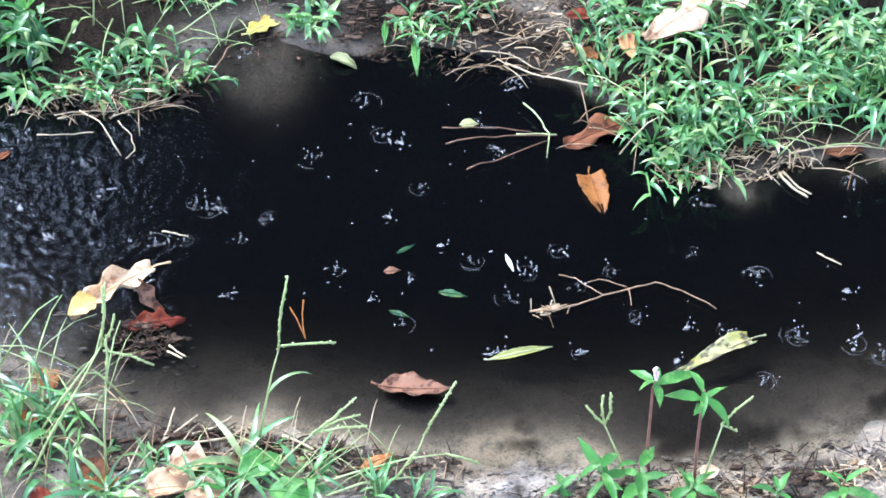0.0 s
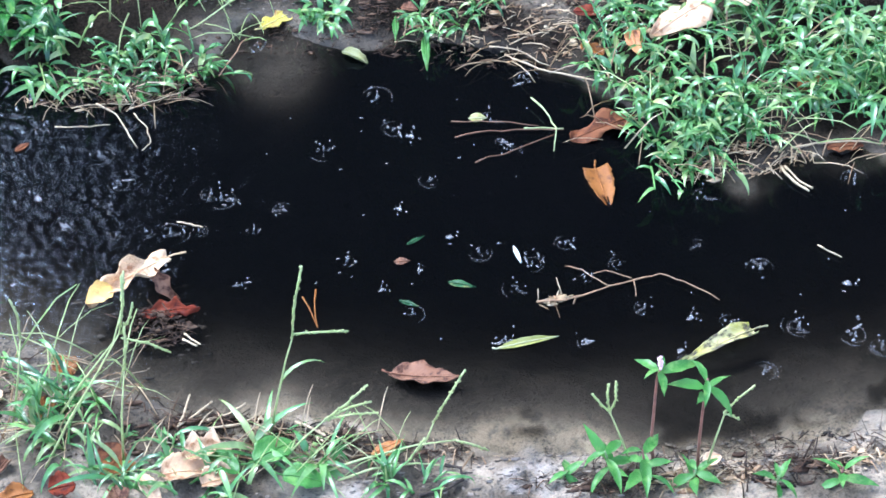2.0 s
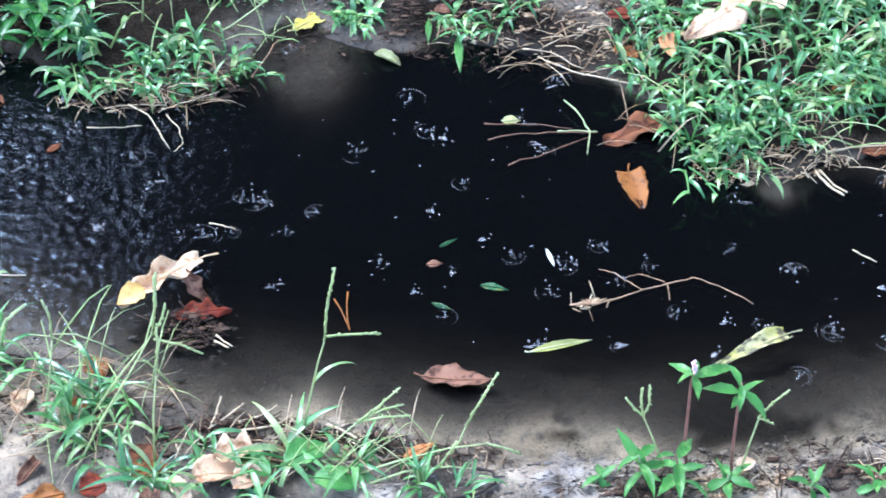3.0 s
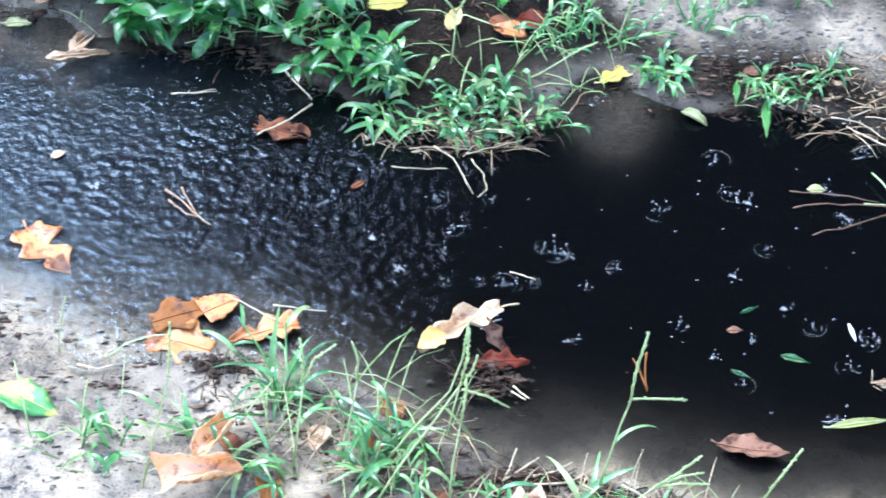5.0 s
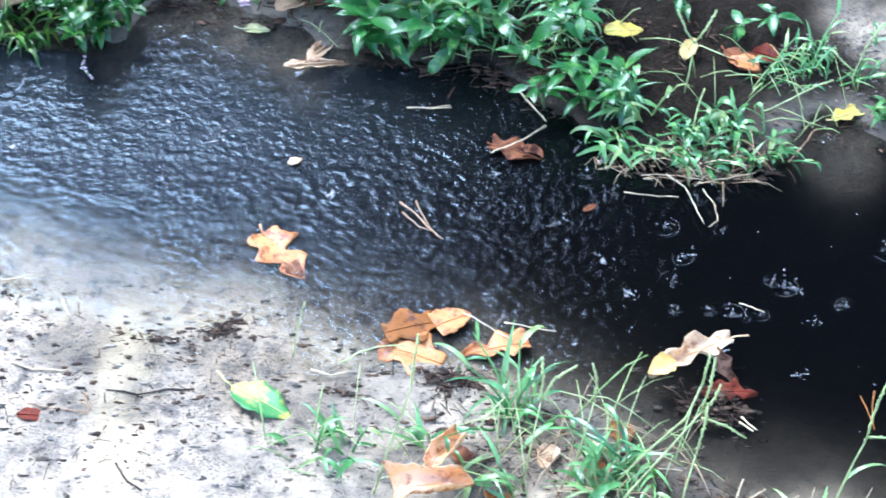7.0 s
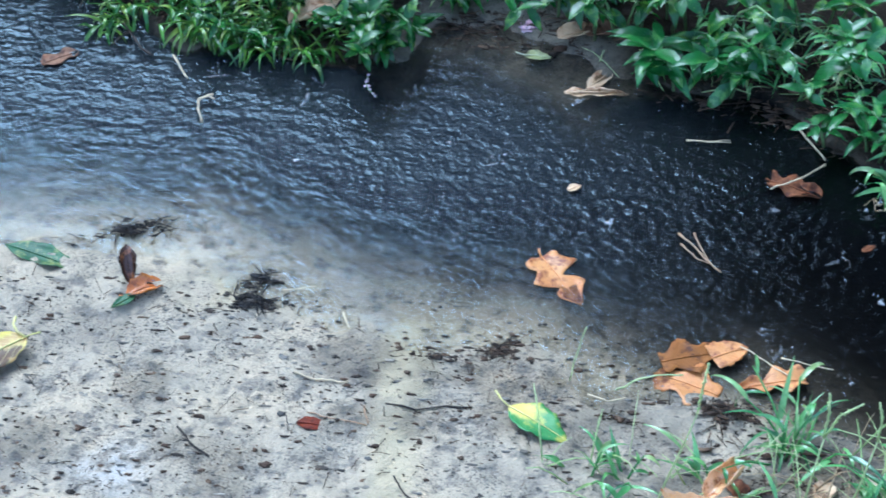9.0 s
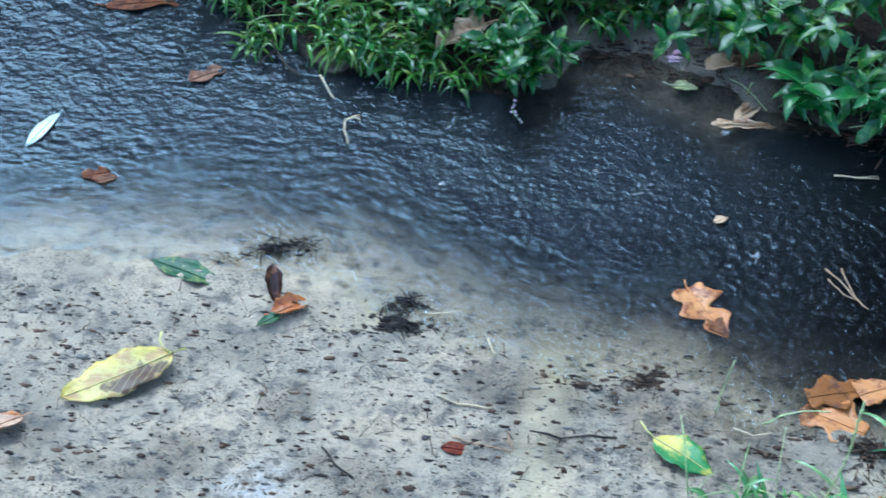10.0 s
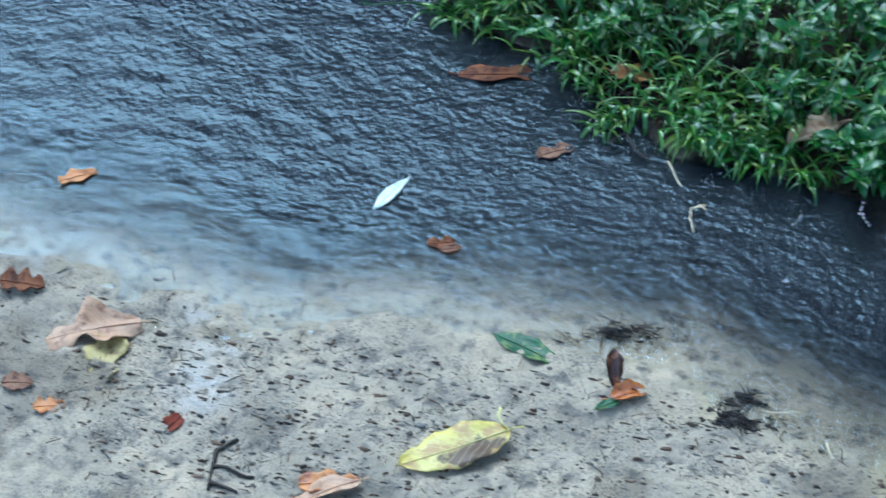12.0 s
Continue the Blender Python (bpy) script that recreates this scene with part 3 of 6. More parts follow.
# ---- woods out of view, known by reflection; trees placed to shape it ----
def tree(x, y, height, spread, seed, leaves):
    rnd = random.Random(seed)
    root = thing("tree", (x, y, gz(x, y) - 0.1), 0, "leafy tree out of view, placed to shape the puddle's reflection", "tree", "trees behind the puddle")
    trunk = Shape().tube([(0, 0, 0), (0.05, 0.02, height * 0.3), (-0.04, 0.05, height * 0.6), (0, 0, height * 0.92)], [0.16, 0.13, 0.09, 0.03], 9)
    for k in range(9):
        a, h = rnd.uniform(0, 6.28), height * rnd.uniform(0.28, 0.8)
        ln = spread * rnd.uniform(0.5, 0.9)
        trunk.tube([(0, 0, h), (math.cos(a) * ln * 0.5, math.sin(a) * ln * 0.5, h + ln * 0.25), (math.cos(a) * ln, math.sin(a) * ln, h + ln * 0.35)], [0.05, 0.035, 0.012], 6)
    part("trunk", trunk, BARK, root)
    crown = Shape()
    clumps = []
    for k in range(int(leaves / 34)):
        a, e, r = rnd.uniform(0, 6.28), rnd.uniform(-1, 1), rnd.random() ** 0.45
        w = math.sqrt(1 - e * e)
        rr = spread * r * (0.8 + 0.35 * math.sin(3 * a + 5 * e + seed))
        clumps.append(Vector((math.cos(a) * w * rr, math.sin(a) * w * rr, height * 0.60 + e * height * 0.40 * r)))
    for k in range(leaves):
        p = rnd.choice(clumps) + Vector((rnd.gauss(0, 1), rnd.gauss(0, 1), rnd.gauss(0, 1))) * (0.045 * height if leaves > 4000 else 0.28)
        crown.blade(p, rnd.uniform(0, 6.28), rnd.uniform(0.2, 0.36), rnd.uniform(0.12, 0.22), rnd.uniform(-0.6, 0.8), rnd.uniform(0, 1), 2, 0.3)
    part("crown", crown, WOOD_LEAVES, root)


tree(2.2, 6.2, 10.5, 2.5, 1, 10000)
tree(5.4, 5.0, 8.0, 2.4, 2, 5200)
tree(4.2, 8.4, 14.0, 3.4, 3, 9000)
tree(7.8, 2.2, 8.5, 2.6, 4, 5200)
tree(-1.2, 9.4, 6.8, 1.6, 5, 2200)
tree(-3.4, 9.0, 6.0, 1.6, 6, 2200)
tree(-5.6, 8.3, 4.4, 1.4, 7, 1500)
tree(1.0, 8.2, 12.0, 2.0, 9, 2600)


# ---- fallen leaves ----
def half_width(kind, u, side, seed):
    """Half width of a leaf along its midrib, 0 to 1."""
    if kind == "lance":
        w = math.sin(math.pi * min(1, u) ** 0.75) ** 1.15
    elif kind == "round":
        w = math.sin(math.pi * u ** 0.85) ** 0.6
    elif kind == "oak":
        body = math.sin(math.pi * min(1, 0.04 + 0.96 * u) ** 0.85) ** 0.55
        lobes = 0.5 + 0.5 * math.cos(2 * math.pi * (2.7 * u + 0.45 + 0.10 * side + 0.13 * math.sin(seed * 3.7)))
        w = body * (0.56 + 0.44 * lobes ** 0.8)
    elif kind == "ragged":
        body = math.sin(math.pi * min(1, 0.04 + 0.96 * u) ** 0.9) ** 0.6
        tooth = abs(((3.4 * u + 0.22 * side + 0.31 * seed) % 1) * 2 - 1)
        w = body * (0.34 + 0.66 * tooth * (0.75 + 0.25 * math.sin(9 * u + seed)))
    elif kind == "lobed":
        # few broad rounded lobes
        body = math.sin(math.pi * min(1, 0.05 + 0.95 * u) ** 0.85) ** 0.45
        w = body * (0.76 + 0.24 * math.cos(2 * math.pi * (1.9 * u + 0.30 + 0.11 * side + 0.2 * math.sin(seed * 2.3))))
    elif kind == "blunt":
        w = math.sin(math.pi * min(1, 0.16 + 0.84 * u) ** 0.62) ** 0.62
    elif kind == "torn":
        # wide near the stalk, with a bite on one side, drawn out to the tip
        body = math.sin(math.pi * min(1, 0.03 + 0.97 * u) ** 0.62) ** 0.7
        bite = 0.72 * math.exp(-((u - 0.42) / 0.07) ** 2) * (side > 0) + 0.5 * math.exp(-((u - 0.62) / 0.06) ** 2) * (side < 0)
        w = body * (1 - bite) * (0.85 + 0.2 * math.cos(17 * u + side))
    else:
        w = math.sin(math.pi * u ** 0.8) ** 0.85
    return max(0.012, w) * (1 + 0.05 * math.sin(23 * u + seed * 2.1 + side) + 0.04 * math.sin(51 * u + seed))


def leaf_shape(kind, length, width, cup=0.4, bend=0.2, wave=0.06, seed=1.0, nu=26, nv=4):
    s = Shape()
    cols = 2 * nv + 1
    for i in range(nu + 1):
        u = i / nu
        e = -bend * (u - 0.3)
        if abs(bend) > 1e-3:
            px = length / bend * (math.sin(bend * (u - 0.3)) + math.sin(bend * 0.3))
            pz = -length / bend * (1 - math.cos(bend * (u - 0.3)))
        else:
            px, pz = length * u, 0.0
        for j in range(-nv, nv + 1):
            v = j / nv
            side = 1 if j >= 0 else -1
            h = 0.5 * width * half_width(kind, u, side, seed)
            c = cup * (1 + 0.5 * math.sin(4 * u + seed))
            across = h * v * (math.sin(c * abs(v)) / (c * abs(v)) if abs(c * v) > 1e-3 else 1)
            lift = h * abs(v) * math.sin(0.5 * c * abs(v)) + wave * width * math.sin(7 * u + 2.3 * v * side + seed) * abs(v) + 0.4 * wave * width * math.sin(19 * u + seed * 3 + 2 * side) * v * v
            s.v.append(Vector((px - math.sin(e) * lift, across, pz + math.cos(e) * lift)))
            s.uv.append((u, v))
    for i in range(nu):
        for j in range(cols - 1):
            q = i * cols + j
            s.f.append((q, q + cols, q + cols + 1, q + 1))
    rib = [s.v[i * cols + nv] + Vector((0, 0, 0.0004)) for i in range(0, nu + 1, 2)]
    return s, rib


def fallen_leaf(label, place, az, length, width, mat, kind="oak", cup=0.4, bend=0.2, wave=0.06, lift=0.002, tilt=(0, 0), stalk=0.015, group="", rib_mat=None):
    seed = place[0] * 37.3 + place[1] * 11.9 + length * 100
    mid = (place[0] + math.cos(az) * length / 2, place[1] + math.sin(az) * length / 2)
    root = thing("fallen_leaf", (place[0], place[1], max(gz(*mid), 0.0) + lift), 0, label, "leaf", group)
    root.rotation_euler = (radians(tilt[0]), radians(tilt[1]), az)
    s, rib = leaf_shape(kind, length, width, cup, bend, wave, seed)
    blade = part("blade", s, mat, root)
    thick = blade.modifiers.new("thickness", 'SOLIDIFY')
    thick.thickness = 0.0005
    r = [0.0008 - 0.0006 * k / len(rib) for k in range(len(rib))]
    part("midrib", Shape().tube(rib, r, 5), rib_mat or mat, blade)
    if stalk:
        st = [rib[0], rib[0] + Vector((-0.4 * stalk, 0.06 * stalk, 0.05 * stalk)), rib[0] + Vector((-stalk, 0.3 * stalk, 0.12 * stalk))]
        part("stalk", Shape().tube(st, [0.0008, 0.0007, 0.0010], 6), rib_mat or mat, root)
    return root


# the leaf stranded on a mat of roots at the edge of the dark water
stranded = fallen_leaf("tan curled oak leaf stranded on a root mat", (0.012, 1.487), -2.56, 0.082, 0.031, CREAM, "torn", cup=1.0, bend=0.6, wave=0.22, lift=0.022, tilt=(-14, -6), stalk=0.016)
lobe, _ = leaf_shape("ovate", 0.028, 0.020, 0.8, 0.6, 0.08, 3.0, 12, 3)
lobe.v = [v + Vector((0.058, 0.002, 0.001)) for v in lobe.v]
part("tip_lobe", lobe, GOLD, stranded, "golden yellow leaf tip")
side_lobe, _ = leaf_shape("lobed", 0.034, 0.020, 0.9, 0.8, 0.15, 5.0, 12, 3)
turn = Euler((0.5, 0.35, 1.75)).to_matrix()
side_lobe.v = [turn @ v + Vector((0.020, 0.004, -0.001)) for v in side_lobe.v]
part("side_lobe", side_lobe, PINKISH, stranded, "brown withered side lobe")
fallen_leaf("dark red soaked leaf under the tan leaf", (-0.014, 1.440), 0.04, 0.0480, 0.028, RED, "ragged", cup=0.5, wave=0.12, lift=0.006, tilt=(6, 0), stalk=0)
fallen_leaf("brown boat-shaped leaf floating on the puddle", (0.176, 1.346), -0.28, 0.0573, 0.028, PINKISH, "ovate", cup=0.9, bend=-0.35, wave=0.10, lift=0.003, tilt=(-12, 0), stalk=0.006)
fallen_leaf("narrow yellow-green leaf floating on the puddle", (0.267, 1.360), 0.13, 0.0535, 0.009, YELLOW_PALE, "lance", cup=0.7, bend=0.2, lift=0.002, tilt=(8, 0), stalk=0.004)
fallen_leaf("wet yellow leaf with dark spots lying in shallow water", (0.477, 1.347), -2.79, 0.0788, 0.019, SPOTTED, "blunt", cup=1.5, bend=0.3, wave=0.14, lift=0.003, tilt=(4, 0), stalk=0.012)
fallen_leaf("rust-orange leaf floating point down on dark water", (0.388, 1.554), -1.51, 0.0471, 0.026, RUST, "blunt", cup=0.5, bend=0.2, lift=0.001, stalk=0.008)
fallen_leaf("brown leaf caught on straws at the bank", (0.431, 1.610), -2.82, 0.0601, 0.032, BROWN, "lobed", cup=0.5, wave=0.12, lift=0.004, stalk=0.008)
fallen_leaf("big tan oak leaf lying on the grass", (0.569, 1.724), -2.68, 0.1216, 0.06, TAN, "torn", cup=0.5, bend=0.4, wave=0.10, lift=0.032, tilt=(-6, 0), stalk=0.01)
fallen_leaf("small orange leaf in the grass", (0.447, 1.692), -1.54, 0.0330, 0.016, ORANGE, "ovate", lift=0.022, tilt=(20, 10), stalk=0)
fallen_leaf("rust-brown leaf under the grass", (0.404, 1.736), -0.20, 0.0306, 0.016, RED, "ovate", lift=0.004, stalk=0)
fallen_leaf("yellow leaf at the mouth of the muddy inlet", (0.123, 1.780), 0.54, 0.0430, 0.020, YELLOW, "oak", cup=0.4, lift=0.003, stalk=0.006)
fallen_leaf("yellow leaf under the bank plants", (-0.086, 1.863), 0.11, 0.0362, 0.022, YELLOW, "round", cup=0.4, lift=0.012, stalk=0)
fallen_leaf("orange-brown leaf curled on the bank", (0.026, 1.847), -0.79, 0.0453, 0.026, BROWN, "oak", cup=0.8, bend=0.6, lift=0.006, stalk=0.006)
fallen_leaf("dark red leaf on the bank mud", (0.051, 1.848), -0.35, 0.0288, 0.026, RED, "round", lift=0.004, stalk=0)
fallen_leaf("yellow and orange leaf under the bank plants", (-0.013, 1.829), 1.25, 0.0348, 0.016, OLIVE, "ovate", lift=0.010, stalk=0)
fallen_leaf("orange leaf on the bare soil behind the bank", (0.232, 1.911), -0.20, 0.0510, 0.030, ORANGE, "ovate", cup=0.5, lift=0.004, stalk=0.004)
fallen_leaf("red-brown oak leaf floating beside a bent straw", (-0.189, 1.738), -0.32, 0.0484, 0.034, BROWN, "lobed", cup=0.5, wave=0.14, bend=0.4, lift=0.002, stalk=0.004)
fallen_leaf("orange oak leaf lying in the shallow water", (-0.388, 1.620), -0.95, 0.068, 0.046, ORANGE, "torn", cup=0.25, wave=0.04, lift=0.001, stalk=0.008)
fallen_leaf("orange-brown leaf in a cluster at the water's edge", (-0.227, 1.469), 2.75, 0.06, 0.05, ORANGE, "lobed", cup=0.2, lift=0.001, stalk=0, group="leaf cluster at the edge", wave=0.03)
fallen_leaf("brown leaf in a cluster at the water's edge", (-0.277, 1.501), 0.34, 0.052, 0.044, RUST, "lobed", cup=0.2, lift=0.003, stalk=0, group="leaf cluster at the edge", wave=0.03)
fallen_leaf("orange leaf in a cluster at the water's edge", (-0.234, 1.509), 0.51, 0.034, 0.03, ORANGE, "blunt", cup=0.2, lift=0.004, stalk=0, group="leaf cluster at the edge", wave=0.03)
fallen_leaf("brown oak leaf with a curled lobe in a cluster", (-0.155, 1.494), -2.88, 0.0589, 0.032, ORANGE, "torn", cup=0.6, wave=0.08, lift=0.003, stalk=0, group="leaf cluster at the edge")
fallen_leaf("half green half yellow leaf on wet sand", (-0.400, 1.433), -0.56, 0.0624, 0.032, YELLOW_GREEN, "ovate", cup=0.35, lift=0.002, stalk=0.018, rib_mat=YELLOW)
fallen_leaf("glossy amber oak leaf curled up in the grass", (-0.262, 1.308), 0.17, 0.064, 0.046, AMBER, "blunt", cup=1.4, bend=1.0, wave=0.14, lift=0.018, tilt=(12, -4), stalk=0)
fallen_leaf("glossy amber leaf folded over its neighbour", (-0.235, 1.327), 0.98, 0.0505, 0.036, AMBER, "ovate", cup=1.5, bend=1.3, wave=0.12, lift=0.028, tilt=(10, 0), stalk=0)
fallen_leaf("pale leaf scrap floating on rippled water", (-0.371, 1.706), 0.64, 0.0150, 0.009, TAN, "ovate", lift=0.002, stalk=0)
fallen_leaf("tan leaf scrap in the grass", (0.005, 1.281), -0.28, 0.0396, 0.040, TAN, "oak", cup=0.8, bend=0.5, lift=0.010, stalk=0)
fallen_leaf("orange leaf scrap behind the bank grass", (0.056, 1.819), 2.56, 0.0347, 0.022, ORANGE, "ovate", cup=0.6, lift=0.008, stalk=0)
fallen_leaf("dark green leaf lying on wet sand", (-0.860, 1.583), -0.31, 0.0810, 0.026, GREEN, "lance", cup=0.45, bend=0.15, lift=0.002, stalk=0)
fallen_leaf("orange half of a curled leaf on the sand", (-0.740, 1.526), 0.64, 0.038, 0.026, EMBER, "ovate", cup=0.9, bend=0.5, lift=0.003, stalk=0.006)
fallen_leaf("dark brown leaf half standing on edge", (-0.739, 1.540), 1.84, 0.036, 0.022, SOAKED, "ovate", cup=1.2, bend=0.4, lift=0.004, tilt=(0, -38), stalk=0)
fallen_leaf("dark green scrap beside the curled leaf", (-0.732, 1.527), -2.41, 0.0255, 0.012, GREEN, "lance", lift=0.003, stalk=0)
rotting = fallen_leaf("large yellow leaf with a brown rotten middle", (-0.813, 1.462), -2.44, 0.1036, 0.046, YELLOW_ROT, "round", cup=0.2, bend=-0.12, wave=0.05, lift=0.005, stalk=0.012, rib_mat=YELLOW)
part("leaf_stalk", Shape().tube([(0, 0, 0.0005), (0.004, -0.008, 0.002), (0.003, -0.017, 0.003), (-0.003, -0.024, 0.003)], [0.0013, 0.0011, 0.0010, 0.0013], 6), YELLOW, rotting)
fallen_leaf("pink-brown leaf with a dark underside on sand", (-0.918, 1.368), -2.43, 0.0766, 0.032, BLUSH, "lobed", cup=0.6, bend=0.5, lift=0.006, tilt=(16, 0), stalk=0.008)
fallen_leaf("small red-brown leaf on wet sand", (-0.572, 1.396), -0.03, 0.0290, 0.014, RED, "ovate", lift=0.002, stalk=0)
fallen_leaf("pale bleached leaf floating on the water", (-1.011, 1.716), 1.24, 0.0614, 0.013, WHITE, "lance", cup=0.3, lift=0.002, stalk=0)
fallen_leaf("brown leaf lying under the water by the bank", (-0.988, 1.932), 0.28, 0.0896, 0.03, BROWN, "lobed", lift=0.001, stalk=0.01)
fallen_leaf("tan leaf floating near the bank", (-0.882, 1.831), 0.67, 0.0384, 0.022, PINKISH, "lobed", lift=0.001, stalk=0)
fallen_leaf("rust-brown leaf caught at the foot of the bank", (-0.839, 1.958), 0.02, 0.0450, 0.030, ORANGE, "oak", cup=0.6, lift=0.008, stalk=0.008)
fallen_leaf("tan oak leaf resting on the bank grass", (-0.608, 1.917), -2.39, 0.0573, 0.040, TAN, "torn", cup=0.9, bend=0.5, wave=0.14, lift=0.030, tilt=(-8, 0), stalk=0.016)
fallen_leaf("small brown leaf floating on rippled water", (-0.949, 1.683), 0.43, 0.0264, 0.018, BROWN, "lobed", lift=0.001, stalk=0)
fallen_leaf("tan three-lobed leaf on grey sand", (-1.164, 1.506), -2.66, 0.0904, 0.056, BLUSH, "lobed", cup=0.5, bend=0.3, wave=0.14, lift=0.005, stalk=0.008)
fallen_leaf("olive-brown leaf tucked under the tan one", (-1.186, 1.489), -1.39, 0.0610, 0.042, OLIVE, "lobed", cup=0.4, lift=0.002, stalk=0)
fallen_leaf("pinkish round leaf scrap on sand", (-1.252, 1.398), 0.26, 0.0269, 0.022, PINKISH, "round", cup=0.5, lift=0.003, stalk=0)
fallen_leaf("orange leaf scrap on sand", (-1.216, 1.380), 0.37, 0.0279, 0.022, ORANGE, "oak", lift=0.002, stalk=0)
fallen_leaf("small red-brown leaf standing on sand", (-1.100, 1.388), 1.21, 0.0310, 0.018, RED, "ovate", cup=0.7, lift=0.002, stalk=0)
fallen_leaf("orange-brown leaf on sand near the camera", (-0.966, 1.352), 0.32, 0.0515, 0.030, ORANGE, "oak", cup=0.5, lift=0.003, stalk=0)
fallen_leaf("rust leaves heaped at the far edge", (-1.308, 1.524), 0.09, 0.0422, 0.034, BROWN, "oak", cup=0.6, lift=0.004, stalk=0)
fallen_leaf("orange leaf floating far out on the puddle", (-1.311, 1.675), 0.69, 0.0376, 0.022, ORANGE, "lobed", lift=0.001, stalk=0)
fallen_leaf("small tan scrap floating on the puddle", (-0.936, 1.678), 0.52, 0.0220, 0.012, PINKISH, "ovate", lift=0.001, stalk=0)
fallen_leaf("pale green leaf lying in the silty inlet", (-0.426, 1.891), 0.04, 0.0260, 0.014, YELLOW_PALE, "ovate", lift=0.002, stalk=0.008)
fallen_leaf("muddy tan leaf heaped at the inlet", (-0.395, 1.906), 0.51, 0.0367, 0.026, TAN, "round", cup=0.9, bend=0.5, lift=0.006, stalk=0)
fallen_leaf("muddy brown leaf heaped at the inlet", (-0.369, 1.911), 0.36, 0.0310, 0.028, PINKISH, "round", cup=0.9, bend=0.6, lift=0.006, stalk=0)
fallen_leaf("drowned tan leaf on the inlet bed", (-0.363, 1.850), 0.94, 0.0458, 0.018, TAN, "lance", lift=0.0, stalk=0.012)
fallen_leaf("drowned grey leaf on the inlet bed", (-0.384, 1.843), 0.11, 0.0614, 0.016, TAN, "oak", lift=0.0, stalk=0)
fallen_leaf("orange leaf scrap on soil beside the herbs", (0.404, 1.210), 0.57, 0.0166, 0.016, TAN, "ovate", cup=0.8, lift=0.006, stalk=0)
fallen_leaf("orange leaf scrap at the water's edge", (0.156, 1.264), 0.12, 0.0171, 0.010, ORANGE, "ovate", lift=0.004, stalk=0)
fallen_leaf("tan leaf scrap heaped in the near grass", (-0.013, 1.260), 0.03, 0.0350, 0.034, TAN, "round", cup=0.9, bend=0.6, lift=0.008, stalk=0, group="tan leaf heap")
fallen_leaf("tan leaf scrap heaped in the near grass", (0.011, 1.272), 0.39, 0.0238, 0.026, TAN, "ovate", cup=0.9, bend=0.5, lift=0.012, stalk=0, group="tan leaf heap")
fallen_leaf("tan leaf scrap heaped in the near grass", (0.016, 1.246), 0.13, 0.0313, 0.032, TAN, "oak", cup=1.0, bend=0.6, lift=0.010, stalk=0, group="tan leaf heap")
fallen_leaf("dark red leaf half hidden by near grass", (-0.100, 1.255), 0.14, 0.0212, 0.026, RED, "round", cup=0.6, lift=0.012, stalk=0)
fallen_leaf("orange leaf scraps under the near grass", (-0.061, 1.276), 0.06, 0.0311, 0.020, RUST, "oak", lift=0.006, stalk=0)
scraps = random.Random(17)
for x, y in ((-0.112, 1.262), (-0.085, 1.250), (-0.052, 1.258), (-0.030, 1.266), (-0.13, 1.30), (-0.055, 1.305), (-0.18, 1.322), (-0.10, 1.335), (-0.145, 1.352), (-0.075, 1.385), (-0.205, 1.352)):
    fallen_leaf("withered brown leaf scrap under the near grass", (x, y), scraps.uniform(0, 6.28), scraps.uniform(0.022, 0.040), scraps.uniform(0.014, 0.024), scraps.choice((BROWN, TAN, RUST, PINKISH)), scraps.choice(("lobed", "ovate", "blunt")), cup=scraps.uniform(0.4, 1.1), bend=scraps.uniform(0.2, 0.8), wave=0.08, lift=0.004, stalk=0, group="scraps under the near grass")
for x, y, az, length, width in ((0.058, 1.262, 0.5, 0.040, 0.026), (0.078, 1.246, -0.3, 0.034, 0.024), (0.045, 1.250, 2.3, 0.036, 0.020)):
    fallen_leaf("broad fresh green leaf low at the near edge", (x, y), az, length, width, HERB_BRIGHT, "round", cup=0.6, bend=0.6, wave=0.05, lift=0.012, stalk=0.01, group="broad leaves at the near edge")
fallen_leaf("orange leaf scrap beside a green blade", (0.150, 1.262), 0.42, 0.0295, 0.010, ORANGE, "lance", lift=0.005, stalk=0)
fallen_leaf("pale green leaf curled on the bank edge", (0.192, 1.736), -0.65, 0.0264, 0.015, YELLOW_PALE, "ovate", cup=1.2, bend=0.7, lift=0.004, stalk=0)
fallen_leaf("broad green blade drooping into the water", (0.269, 1.747), -1.68, 0.0453, 0.008, HERB_BRIGHT, "lance", cup=0.3, bend=0.3, lift=0.003, stalk=0)
fallen_leaf("broad green blade drooping into the water", (0.246, 1.771), -1.73, 0.0314, 0.006, HERB_BRIGHT, "lance", cup=0.3, bend=0.3, lift=0.006, stalk=0)
fallen_leaf("small red-brown leaf floating on rippled water", (-0.107, 1.655), 0.64, 0.0150, 0.007, BROWN, "ovate", lift=0.001, stalk=0)
fallen_leaf("rust-brown leaf under the bank straws", (0.580, 1.604), 0.03, 0.0370, 0.022, RUST, "oak", lift=0.008, stalk=0)
fallen_leaf("rust-brown leaf under the bank straws", (0.592, 1.543), -0.03, 0.0330, 0.018, BROWN, "oak", lift=0.004, stalk=0)
fallen_leaf("rust-brown leaf scrap on the muddy bank", (0.405, 1.702), -0.73, 0.0241, 0.018, RUST, "oak", lift=0.005, stalk=0)
fallen_leaf("tan leaf scrap on the muddy bank", (0.252, 1.779), -0.32, 0.0158, 0.014, PINKISH, "ovate", cup=0.8, lift=0.005, stalk=0)
